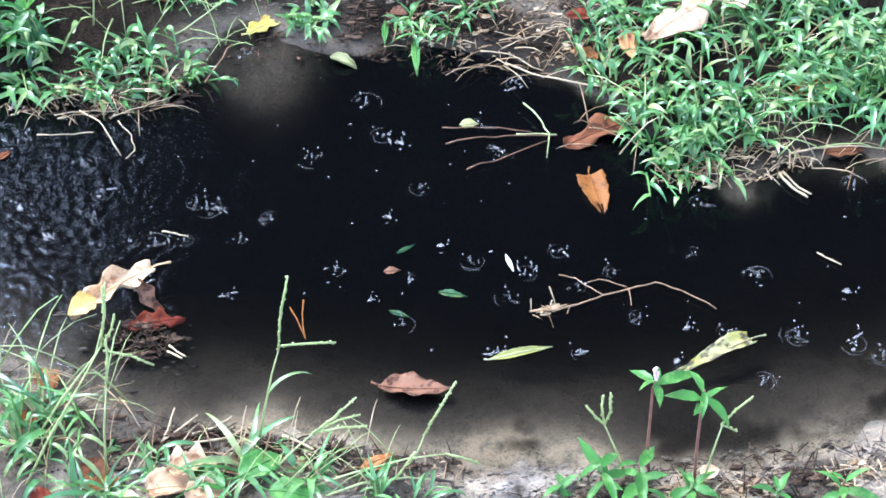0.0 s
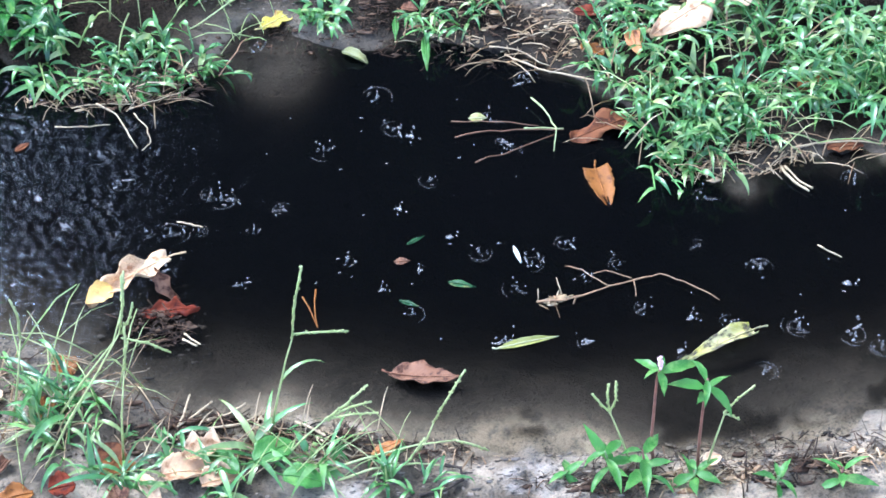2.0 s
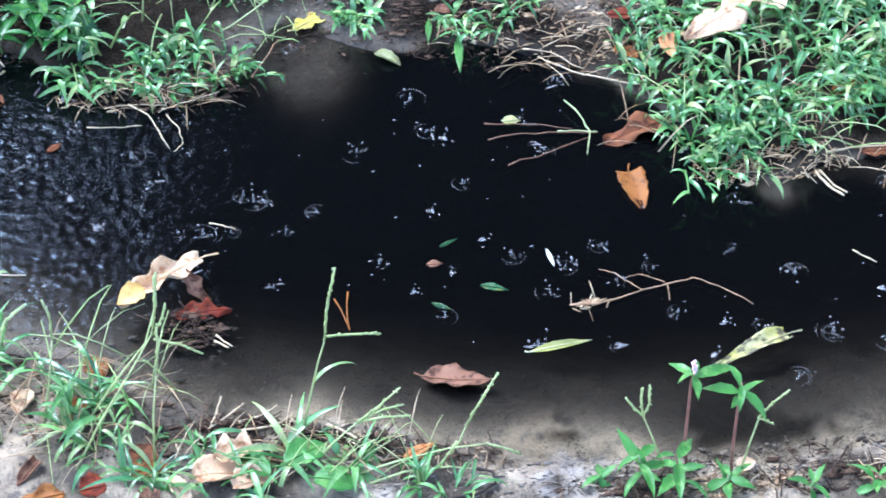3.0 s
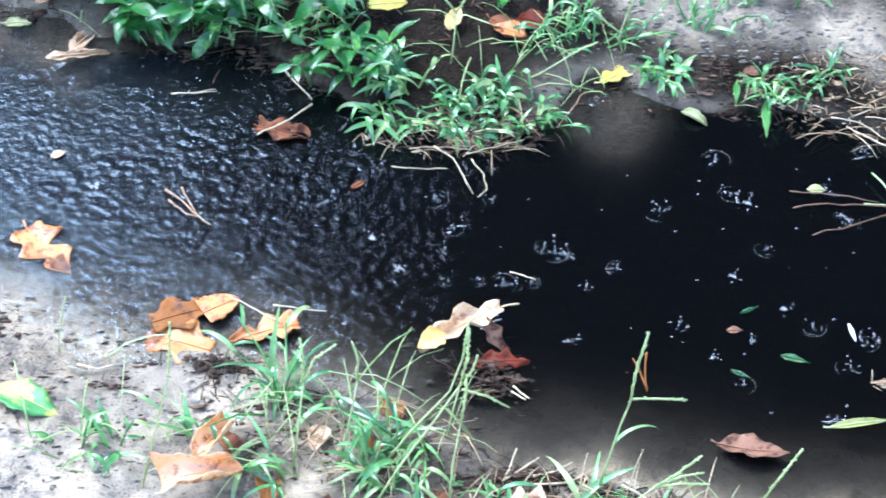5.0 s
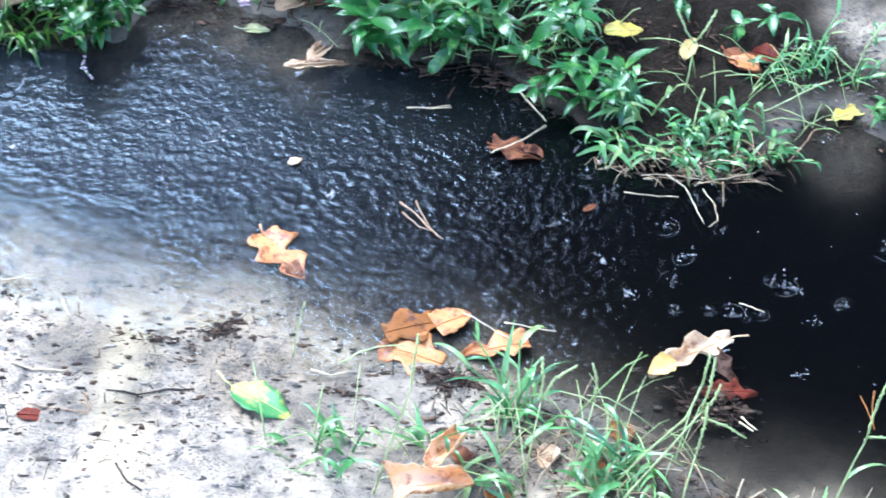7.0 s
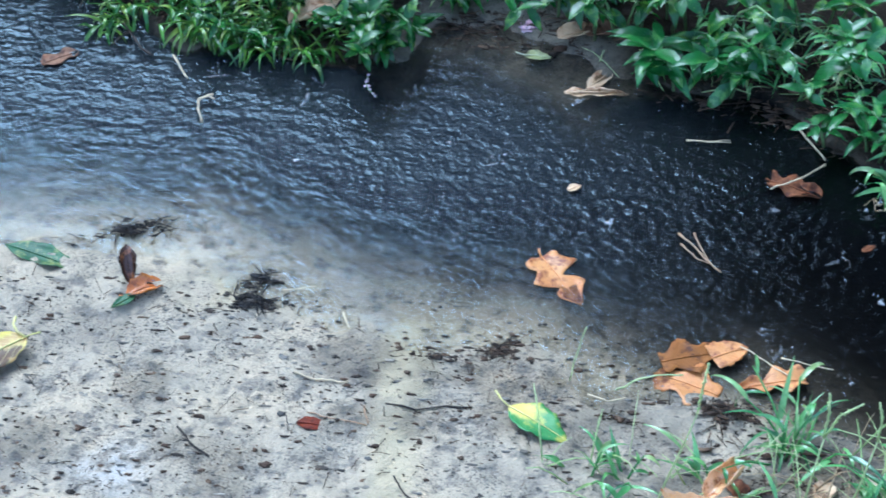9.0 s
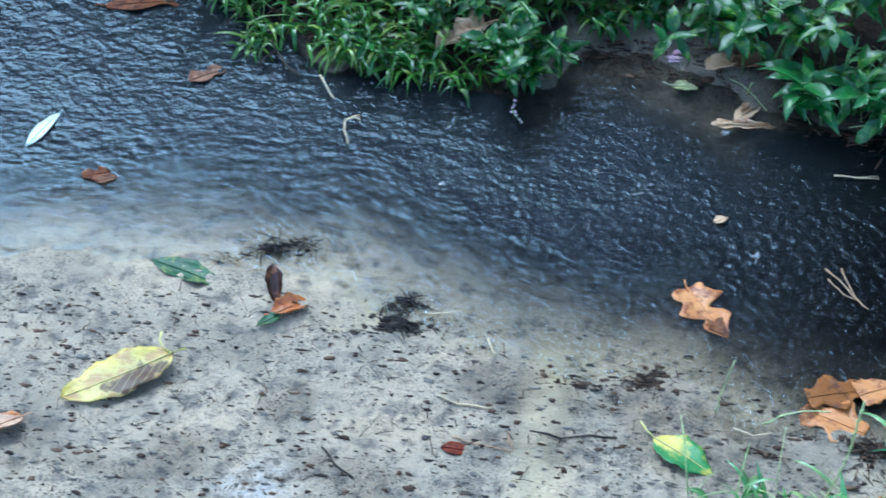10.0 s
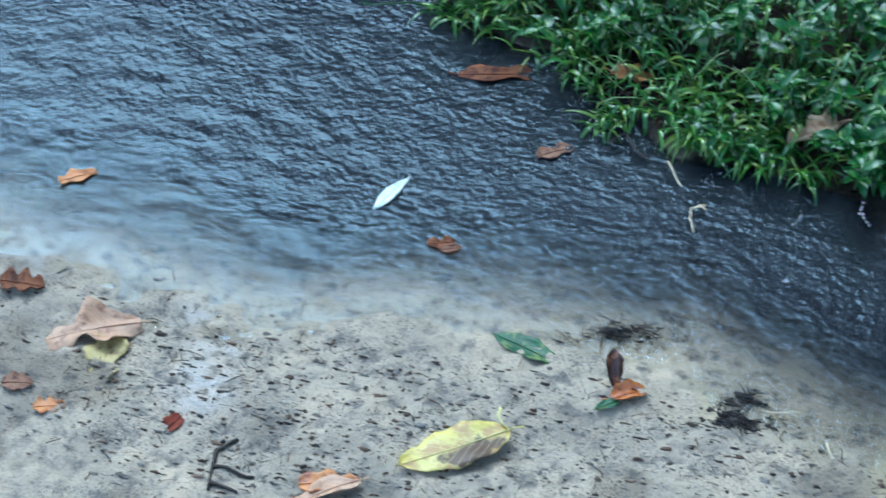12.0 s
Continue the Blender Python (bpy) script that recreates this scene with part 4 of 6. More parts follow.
for where, az, length, width, mat in (((0.199, 1.470), 0.00, 0.0140, 0.008, PINKISH), ((0.240, 1.440), -0.35, 0.0234, 0.008, GREEN), ((0.213, 1.489), 0.46, 0.0179, 0.004, GREEN),
                                      ((0.197, 1.426), -0.54, 0.0175, 0.005, GREEN), ((0.301, 1.472), -1.41, 0.0192, 0.004, WHITE), ((0.290, 1.633), -0.06, 0.0170, 0.012, YELLOW_PALE)):
    fallen_leaf("small leaf scrap floating on dark water", where, az, length, width, mat, "lance", cup=0.4, lift=0.001, stalk=0, group="floating scraps")


# ---- twigs and straws ----
def rest(pts):
    """Lifts points that would sink into the soil."""
    return [(x, y, max(z, gz(x, y) + 0.0015)) for x, y, z in pts]


def crooked(pts, rnd):
    """Knees and small bends between the given points."""
    out = []
    for a, b in zip(pts, pts[1:]):
        a, b = Vector(a), Vector(b)
        d = (b - a).length
        out.append(a)
        for u in (0.36, 0.7):
            out.append(a.lerp(b, u) + Vector((rnd.uniform(-1, 1), rnd.uniform(-1, 1), rnd.uniform(-0.2, 0.5))) * 0.04 * d)
    return [tuple(p) for p in out] + [tuple(pts[-1])]


def stick(name, label, pts, r0, r1, mat, branches=(), group=""):
    rnd = random.Random(int(1e4 * (pts[0][0] + 3 * pts[0][1])))
    pts = rest(crooked(pts, rnd))
    branches = [rest(crooked(b, rnd)) for b in branches]
    s = Shape()
    n = len(pts)
    s.tube(pts, [0.75 * (r0 + (r1 - r0) * k / (n - 1)) * rnd.uniform(0.75, 1.25) for k in range(n)], 6)
    root = thing(name, pts[0], 0, label, name.split("_")[-1], group)
    o = Vector(pts[0])
    s.v = [v - o for v in s.v]
    part("stem", s, mat, root)
    for b in branches:
        t = Shape().tube(b, [r1 * 1.3] + [r1 * 0.8] * (len(b) - 1), 5)
        t.v = [v - o for v in t.v]
        part("branch", t, mat, root)
    return root


stick("forked_twig", "tan forked twig floating on dark water", [(0.308, 1.404, 0.004), (0.330, 1.402, 0.004), (0.347, 1.405, 0.004), (0.371, 1.412, 0.004), (0.391, 1.415, 0.004), (0.415, 1.419, 0.004), (0.433, 1.407, 0.004), (0.457, 1.382, 0.004)], 0.0013, 0.0005, TWIG,
      [[(0.370, 1.412, 0.004), (0.358, 1.425, 0.004), (0.352, 1.434, 0.004), (0.339, 1.440, 0.004)], [(0.392, 1.415, 0.004), (0.390, 1.397, 0.004)], [(0.390, 1.416, 0.006), (0.370, 1.428, 0.006), (0.360, 1.426, 0.006)]])
stick("bent_straw", "bent white straw lying over the water", [(-0.166, 1.810, 0.006), (-0.153, 1.788, 0.006), (-0.140, 1.766, 0.006)], 0.0014, 0.001, STRAW, [[(-0.140, 1.760, 0.006), (-0.169, 1.735, 0.006), (-0.189, 1.722, 0.006)]])
stick("dark_twig", "short black twig on wet sand", [(-0.667, 1.373, 0.004), (-0.654, 1.358, 0.004), (-0.636, 1.346, 0.004)], 0.0014, 0.0012, BARK)
stick("thin_twig", "thin forked twig on wet sand", [(-0.565, 1.409, 0.004), (-0.546, 1.401, 0.004), (-0.514, 1.397, 0.004)], 0.0008, 0.0008, TWIG, [[(-0.519, 1.421, 0.004), (-0.513, 1.399, 0.004)]])
stick("dark_twig", "branched black twig on grey sand", [(-1.035, 1.394, 0.006), (-1.047, 1.375, 0.006), (-1.044, 1.356, 0.006), (-1.038, 1.329, 0.006)], 0.0026, 0.0018, BARK, [[(-1.042, 1.356, 0.006), (-1.026, 1.354, 0.006), (-1.006, 1.353, 0.006)], [(-1.040, 1.337, 0.006), (-1.014, 1.333, 0.006)]])
stick("brown_twig", "brown twig running out from the leaf", [(-0.502, 1.423, 0.004), (-0.464, 1.423, 0.004), (-0.430, 1.429, 0.004)], 0.0010, 0.0012, BARK)
stick("brown_twig", "brown twig on the sand beside leaves", [(-0.485, 1.344, 0.004), (-0.479, 1.333, 0.004), (-0.462, 1.316, 0.004)], 0.0012, 0.0012, BARK)
stick("pale_twig", "pale bent twig standing in the water", [(-0.711, 1.799, 0.006), (-0.723, 1.791, 0.006), (-0.722, 1.778, 0.006), (-0.715, 1.759, 0.006)], 0.0016, 0.001, STRAW, [[(-0.723, 1.791, 0.006), (-0.715, 1.796, 0.006), (-0.709, 1.793, 0.006)]])
stick("pale_twig", "pale stalk reaching out of the bank", [(-0.758, 1.849, 0.008), (-0.749, 1.834, 0.008), (-0.738, 1.817, 0.008)], 0.0014, 0.001, STRAW)
stick("long_straw", "straw floating on dark water", [(0.274, 1.609, 0.003), (0.305, 1.613, 0.003), (0.339, 1.609, 0.003), (0.370, 1.604, 0.003)], 0.0008, 0.0006, NEEDLE, [[(0.286, 1.574, 0.004), (0.324, 1.585, 0.004), (0.361, 1.598, 0.004)], [(0.274, 1.629, 0.004), (0.307, 1.623, 0.004), (0.349, 1.611, 0.004)]])
stick("green_stalk", "pale green stalk bent over the water", [(0.348, 1.644, 0.008), (0.357, 1.626, 0.008), (0.363, 1.602, 0.008), (0.355, 1.573, 0.008)], 0.0010, 0.0007, SEED, [[(0.335, 1.606, 0.008), (0.352, 1.604, 0.008), (0.369, 1.600, 0.008)]])
stick("pale_straw", "flat pale straws at the bank foot", [(0.547, 1.526, 0.004), (0.553, 1.508, 0.004), (0.563, 1.494, 0.004)], 0.0017, 0.0012, STRAW, [[(0.550, 1.527, 0.004), (0.558, 1.507, 0.004), (0.567, 1.497, 0.004)]])
stick("tan_straw", "tan straw along the grass edge", [(0.561, 1.546, 0.006), (0.583, 1.549, 0.006), (0.612, 1.547, 0.006), (0.644, 1.538, 0.006)], 0.0016, 0.0009, STRAW)
stick("tan_straw", "tan straw along the bank edge", [(0.343, 1.700, 0.005), (0.372, 1.678, 0.005), (0.400, 1.665, 0.005), (0.431, 1.651, 0.005)], 0.0014, 0.0008, STRAW, [[(0.324, 1.720, 0.005), (0.348, 1.712, 0.005), (0.373, 1.686, 0.005)]])
stick("bank_frond", "withered frond hanging into the water", [(-0.033, 1.697, 0.008), (-0.017, 1.681, 0.008), (-0.009, 1.658, 0.008), (-0.002, 1.635, 0.008)], 0.0013, 0.0006, STRAW,
      [[(-0.071, 1.673, 0.008), (-0.040, 1.668, 0.008), (-0.023, 1.668, 0.008)], [(-0.055, 1.697, 0.006), (-0.033, 1.698, 0.006), (-0.002, 1.694, 0.006)], [(-0.026, 1.724, 0.008), (-0.005, 1.715, 0.008), (0.016, 1.701, 0.008)], [(-0.005, 1.688, 0.006), (0.020, 1.695, 0.006), (0.048, 1.704, 0.006)], [(-0.001, 1.679, 0.008), (0.009, 1.659, 0.008), (0.010, 1.639, 0.008), (0.002, 1.631, 0.008)]])
stick("inlet_straw", "thin brown straw slanting over the inlet", [(0.078, 1.718, 0.006), (0.091, 1.739, 0.006), (0.108, 1.765, 0.006)], 0.0010, 0.0008, TWIG)
stick("needle_pair", "pair of orange pine needles on dark water", [(0.118, 1.441, 0.003), (0.126, 1.405, 0.003)], 0.0012, 0.0007, RUST, [[(0.130, 1.447, 0.003), (0.126, 1.405, 0.003)]])
stick("floating_straw", "pale straw floating by the far bank", [(-0.267, 1.783, 0.003), (-0.247, 1.784, 0.003), (-0.227, 1.788, 0.003)], 0.0008, 0.0006, STRAW)
stick("brown_frond", "small withered frond floating on the water", [(-0.269, 1.659, 0.003), (-0.255, 1.645, 0.003), (-0.245, 1.630, 0.003), (-0.230, 1.614, 0.003)], 0.0014, 0.0008, TWIG, [[(-0.255, 1.661, 0.003), (-0.248, 1.642, 0.003), (-0.242, 1.628, 0.003)], [(-0.266, 1.646, 0.003), (-0.252, 1.629, 0.003), (-0.241, 1.624, 0.003)]])
stick("bent_grass_stem", "dry grass stem arching over leaves", [(-0.313, 1.467, 0.000), (-0.294, 1.467, 0.016), (-0.275, 1.467, 0.023), (-0.258, 1.467, 0.025)], 0.0010, 0.0008, SEED)
stick("upright_straw", "short pale straw standing in shallow water", [(-0.352, 1.473, 0.000), (-0.348, 1.473, 0.029), (-0.340, 1.473, 0.067)], 0.0010, 0.0007, SEED)
stick("dry_stem", "dry stem lying over the leaf cluster", [(-0.211, 1.523, 0.006), (-0.188, 1.507, 0.006), (-0.169, 1.492, 0.006)], 0.0008, 0.0007, STRAW, [[(-0.176, 1.513, 0.006), (-0.155, 1.508, 0.006), (-0.132, 1.504, 0.006)]])
stick("dark_twig", "curved black twig on pale soil", [(0.180, 1.214, 0.008), (0.200, 1.217, 0.008), (0.216, 1.225, 0.008), (0.216, 1.237, 0.008), (0.204, 1.242, 0.008)], 0.0022, 0.0016, BARK)
stick("floating_straw", "pale straw floating on dark water", [(0.554, 1.431, 0.003), (0.562, 1.422, 0.003), (0.570, 1.414, 0.003)], 0.0010, 0.0008, STRAW)
stick("floating_straw", "pale straw floating on rippled water", [(0.024, 1.544, 0.003), (0.035, 1.540, 0.003), (0.045, 1.534, 0.003)], 0.0010, 0.0008, STRAW)
stick("floating_straw", "pale straw floating by the far bank", [(-0.267, 1.784, 0.003), (-0.246, 1.783, 0.003), (-0.226, 1.785, 0.003)], 0.0008, 0.0006, STRAW)
spike_pts = [(-0.569, 1.841, 0.008), (-0.570, 1.827, 0.008), (-0.567, 1.819, 0.008), (-0.558, 1.809, 0.008)]
spike = thing("flower_spike", spike_pts[0], 0, "pale pink flower spike hanging at the water", "flower")
o = Vector(spike_pts[0])
part("stem", Shape().tube([Vector(p) - o for p in spike_pts], 0.0006, 5), GREEN_STEM, spike)
bloom = random.Random(4)
for a, b in zip(spike_pts, spike_pts[1:]):
    for k in range(4):
        c = Vector(a).lerp(Vector(b), k / 4) - o + Vector((bloom.uniform(-1, 1), bloom.uniform(-1, 1), bloom.uniform(-0.5, 1))) * 0.0016
        part("floret", Shape().blob(c, (0.0013, 0.0011, 0.0012), 4, 6, 0.3, bloom), PINK, spike)
stick("root", "brown root reaching into the water", [(-0.823, 1.906, 0.006), (-0.806, 1.882, 0.006), (-0.791, 1.858, 0.006), (-0.778, 1.849, 0.006)], 0.0022, 0.0012, BARK, [[(-0.806, 1.882, 0.006), (-0.816, 1.869, 0.006), (-0.819, 1.861, 0.006)]])
for pts in ([(0.005, 1.317, 0.006), (0.011, 1.332, 0.006), (0.016, 1.347, 0.006)], [(0.027, 1.318, 0.006), (0.045, 1.322, 0.006), (0.059, 1.331, 0.006)], [(0.017, 1.310, 0.006), (0.052, 1.310, 0.006), (0.075, 1.322, 0.006)], [(0.003, 1.315, 0.006), (0.019, 1.326, 0.006), (0.033, 1.337, 0.006)],
            [(0.110, 1.287, 0.006), (0.124, 1.272, 0.006), (0.135, 1.262, 0.006)], [(0.095, 1.306, 0.006), (0.119, 1.285, 0.006), (0.135, 1.274, 0.006)], [(0.018, 1.413, 0.006), (0.023, 1.406, 0.006), (0.030, 1.399, 0.006)], [(0.016, 1.407, 0.006), (0.023, 1.401, 0.006), (0.027, 1.398, 0.006)],
            [(-0.336, 1.455, 0.005), (-0.319, 1.449, 0.005), (-0.304, 1.455, 0.005)], [(-0.582, 1.452, 0.005), (-0.558, 1.448, 0.005), (-0.536, 1.448, 0.005)], [(-0.607, 1.550, 0.005), (-0.593, 1.553, 0.005), (-0.579, 1.558, 0.005)], [(-0.551, 1.528, 0.006), (-0.546, 1.515, 0.006), (-0.543, 1.509, 0.006)]):
    stick("loose_straw", "short dry straw on wet soil", pts, 0.0014, 0.0010, STRAW, group="loose straws")


# ---- herbs with lance-shaped leaves ----
def herb_meshes(mat, name, slim=1.0):
    out = []
    for k, (length, width, cup, bend) in enumerate(((0.040, 0.0145, 0.5, 0.9), (0.034, 0.0155, 0.4, 0.6), (0.045, 0.016, 0.6, 1.3), (0.026, 0.014, 0.5, 0.5))):
        s, rib = leaf_shape("lance", length, width * slim, cup, bend, 0.05, k * 1.7, 12, 2)
        out.append(s.mesh(name, mat))
    return out


# the dark set has the far bank's shade in its leaf colour
LEAVES = {"bright": herb_meshes(HERB_BRIGHT, "leaf", 0.72), "light": herb_meshes(HERB, "leaf", 0.82), "dark": herb_meshes(HERB_SHADE_TONED, "leaf")}


def herb(label, pts, tone="light", leaves=8, size=1.0, stem_mat=None, flower=False, seed=0, first=0.25, group="", droop=(-0.75, 0.6)):
    rnd = random.Random(seed)
    o = Vector(pts[0])
    root = thing("herb", o, 0, label, "plant", group)
    p = [Vector(q) - o for q in pts]
    n = len(p)
    part("stem", Shape().tube(p, [0.0015 - 0.0007 * k / (n - 1) for k in range(n)], 6), stem_mat or GREEN_STEM, root)
    az = rnd.uniform(0, 6.28)
    for k in range(leaves):
        u = first + (1 - first) * (k + 1) / leaves
        x = u * (n - 1)
        i = min(int(x), n - 2)
        at = p[i].lerp(p[i + 1], x - i)
        az += 2.4 + rnd.uniform(-0.4, 0.4)
        ob = part("leaf", rnd.choice(LEAVES[tone]), None, root)
        f = size * (0.75 + 0.4 * rnd.random()) * (0.75 if u > 0.97 else 1)
        ob.matrix_basis = Matrix.Translation(at) @ Euler((rnd.uniform(-0.5, 0.5), rnd.uniform(*droop), az)).to_matrix().to_4x4() @ Matrix.Diagonal((f, f, f, 1))
    if flower:
        s = Shape()
        for k in range(12):
            s.blob(p[-1] + Vector((rnd.uniform(-0.002, 0.002), rnd.uniform(-0.002, 0.002), 0.001 + 0.0009 * k)), (0.0016, 0.0016, 0.0014), 3, 5, 0.2, rnd)
        part("flower", s, PINK, root, "tiny pink flower spike")
    return root


herb("flowering herb with a red stem and pink bud", [(0.366, 1.221, 0.000), (0.362, 1.221, 0.034), (0.362, 1.221, 0.073), (0.362, 1.221, 0.106), (0.364, 1.221, 0.116)], "bright", 5, 0.9, RED_STEM, True, 5, 0.86, droop=(-0.2, 0.7))
herb("herb with a red stem beside the flowering one", [(0.398, 1.210, 0.000), (0.397, 1.210, 0.040), (0.397, 1.210, 0.079), (0.398, 1.210, 0.110)], "bright", 6, 0.8, RED_STEM, False, 8, 0.80, droop=(-0.7, 0.5))
herb("small leafy herb at the waterline", [(0.332, 1.214, 0.000), (0.329, 1.214, 0.016), (0.324, 1.214, 0.035)], "bright", 8, 0.8, None, False, 11)
herb("small leafy herb at the waterline", [(0.358, 1.205, 0.000), (0.355, 1.205, 0.017), (0.351, 1.205, 0.042)], "bright", 8, 0.85, RED_STEM, False, 12)
herb("small leafy herb at the waterline", [(0.289, 1.217, 0.000), (0.293, 1.217, 0.007), (0.296, 1.217, 0.013)], "bright", 6, 0.8, None, False, 13)
herb("small leafy herb at the waterline", [(0.389, 1.198, 0.000), (0.392, 1.198, 0.010), (0.393, 1.198, 0.018)], "bright", 6, 0.7, None, False, 15)
herb("small leafy herb on bare soil", [(0.506, 1.178, 0.000), (0.504, 1.178, 0.012), (0.504, 1.178, 0.024)], "bright", 6, 0.75, RED_STEM, False, 14)
herb("small leafy herb on bare soil", [(0.456, 1.183, 0.000), (0.455, 1.183, 0.009), (0.455, 1.183, 0.017)], "bright", 5, 0.7, None, False, 16)


def herb_bed(label, cx, cy, rx, ry, count, tone, height, size, lean, seed, leaves=6):
    """Herbs growing through one another; lean is the way they hang over the water."""
    rnd = random.Random(seed)
    for k in range(count):
        a, r = rnd.uniform(0, 6.28), math.sqrt(rnd.random())
        x, y = cx + rx * r * math.cos(a), cy + ry * r * math.sin(a)
        z = max(gz(x, y), -0.01)
        h = height * rnd.uniform(0.55, 1.15)
        dx, dy = lean[0] + rnd.uniform(-0.5, 0.5), lean[1] + rnd.uniform(-0.5, 0.5)
        pts = [(x, y, z), (x + 0.25 * h * dx, y + 0.25 * h * dy, z + 0.5 * h), (x + 0.6 * h * dx, y + 0.6 * h * dy, z + 0.85 * h), (x + h * dx, y + h * dy, z + h)]
        herb(label, pts, tone, leaves + rnd.randrange(3), size * rnd.uniform(0.8, 1.15), None, False, seed * 100 + k, 0.2, label)


herb_bed("leafy green herb hanging over the far water's edge", -0.175, 1.872, 0.09, 0.035, 11, "light", 0.055, 1.06, (0.1, -0.6), 1)
herb_bed("leafy green herb hanging over the far water's edge", -0.300, 1.880, 0.06, 0.028, 6, "light", 0.05, 1.06, (-0.1, -0.6), 2)
herb_bed("green herb on the far bank, toned dark for shade", -0.27, 1.945, 0.16, 0.05, 28, "dark", 0.095, 1.00, (0, -0.5), 3, leaves=7)
herb_bed("green herb on the far bank, toned dark for shade", -0.50, 2.06, 0.14, 0.05, 20, "dark", 0.095, 0.95, (0, -0.4), 4, leaves=7)
herb_bed("leafy green herb on the bank by the inlet", -0.06, 1.80, 0.05, 0.05, 3, "light", 0.05, 0.95, (-0.2, -0.5), 5)
herb_bed("small round-leaved herb on the bank", 0.03, 1.895, 0.06, 0.025, 3, "light", 0.03, 0.74, (0, -0.2), 6, 5)
herb_bed("green herb hanging from the far bank, toned dark for shade", -0.575, 1.885, 0.035, 0.025, 7, "dark", 0.05, 0.65, (0.2, -0.8), 7, leaves=10)
herb_bed("green herb on the far bank, toned dark for shade", -0.72, 2.04, 0.18, 0.05, 28, "dark", 0.095, 0.72, (0, -0.4), 8, leaves=10)
herb_bed("green herb on the far bank, toned dark for shade", -0.60, 1.95, 0.06, 0.03, 11, "dark", 0.081, 0.65, (0, -0.5), 9, leaves=10)

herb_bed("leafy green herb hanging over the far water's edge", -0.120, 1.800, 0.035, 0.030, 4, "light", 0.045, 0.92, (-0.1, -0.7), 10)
herb_bed("green herb on the far bank, toned dark for shade", -0.85, 2.02, 0.07, 0.04, 10, "dark", 0.068, 0.66, (-0.1, -0.6), 11, leaves=10)
herb_bed("green herb on the far bank, toned dark for shade", -0.50, 1.985, 0.07, 0.025, 13, "dark", 0.068, 0.81, (0, -0.4), 12, leaves=7)
herb_bed("green herb on the far bank, toned dark for shade", -0.42, 2.02, 0.08, 0.035, 12, "dark", 0.081, 0.85, (0, -0.4), 13, leaves=7)
herb_bed("green herb hanging from the far bank, toned dark for shade", -0.66, 1.905, 0.10, 0.018, 9, "dark", 0.04, 0.54, (0.1, -0.9), 14, leaves=10)
herb_bed("green herb on the far bank, toned dark for shade", -0.95, 2.07, 0.06, 0.03, 8, "dark", 0.068, 0.61, (-0.2, -0.6), 15, leaves=10)
herb_bed("green herb on the far bank, toned dark for shade", -1.0, 2.085, 0.06, 0.03, 8, "dark", 0.068, 0.61, (-0.3, -0.6), 16, leaves=10)
herb_bed("green herb hanging from the far bank, toned dark for shade", -0.580, 1.900, 0.04, 0.020, 8, "dark", 0.05, 0.80, (0.2, -0.8), 18, leaves=7)
herb_bed("small herb on the inlet shore, toned dark for shade", -0.455, 1.962, 0.06, 0.012, 7, "dark", 0.03, 0.68, (0, -0.3), 17, leaves=7)

# ---- grass ----
def grass_patch(label, cx, cy, rx, ry, tillers, length, width, seed, mat=None, height=0.03, lean=(0, 0), az=0.0):
    """Grass in small tufts: the tillers of a tuft lean out from its middle, with short lance-shaped blades along each."""
    rnd = random.Random(seed)
    s = Shape()
    left = tillers
    while left > 0:
        a, r = rnd.uniform(0, 6.28), math.sqrt(rnd.random())
        u, v = rx * r * math.cos(a), ry * r * math.sin(a)
        tx, ty = cx + u * math.cos(az) - v * math.sin(az), cy + u * math.sin(az) + v * math.cos(az)
        size = rnd.choice((1, 2, 3, 4, 5))
        grown = rnd.uniform(0.6, 1.35)
        left -= size
        for k in range(size):
            ox, oy = rnd.gauss(0, 0.004), rnd.gauss(0, 0.004)
            x, y = tx + ox, ty + oy
            z = max(gz(x, y), -0.005) - 0.002
            h = height * grown * (0.35 + 1.0 * rnd.random() ** 1.3)
            out = (ox * 130 + rnd.uniform(-0.5, 0.5), oy * 130 + rnd.uniform(-0.5, 0.5))
            tip = Vector((x + (lean[0] + out[0]) * h, y + (lean[1] + out[1]) * h, z + h))
            base = Vector((x, y, z))
            s.tube([base, base.lerp(tip, 0.5) + Vector((0, 0, 0.15 * h)), tip], [0.0012, 0.0010, 0.0006], 5, False)
            way = math.atan2(tip.y - base.y, tip.x - base.x)
            blades = rnd.choice((2, 3, 3, 4))
            for b in range(blades):
                up = (b + 0.6 + 0.4 * rnd.random()) / blades
                w = way + (1 if b % 2 else -1) * rnd.uniform(0.2, 1.5) * (1.25 - 0.6 * up)
                f = (0.55 + 0.75 * rnd.random()) * (1.1 - 0.35 * up)
                s.blade(base.lerp(tip, min(1, up)), w, length * f, width * rnd.uniform(0.6, 1.4) * (0.7 + 0.3 * f), rnd.uniform(0.0, 1.25), rnd.uniform(0.7, 2.9), 7, 0.35, 0.95, rnd.uniform(-1.6, 1.6))
    ob = part("grass", s, mat or GRASS)
    return tagged(ob, label, "grass", kind="stuff")


FAR_LABEL, NEAR_LABEL = "short bright green grass on the far bank", "lush green grass tuft at the near edge"
grass_patch(FAR_LABEL, 0.485, 1.600, 0.050, 0.060, 115, 0.0262, 0.0052, 21, height=0.028, lean=(-0.1, -0.3))
grass_patch(FAR_LABEL, 0.497, 1.570, 0.020, 0.016, 16, 0.0202, 0.0042, 22, height=0.018, lean=(0, -0.3))
grass_patch(FAR_LABEL, 0.575, 1.640, 0.050, 0.055, 67, 0.0323, 0.0052, 23, height=0.034, lean=(0, -0.2))
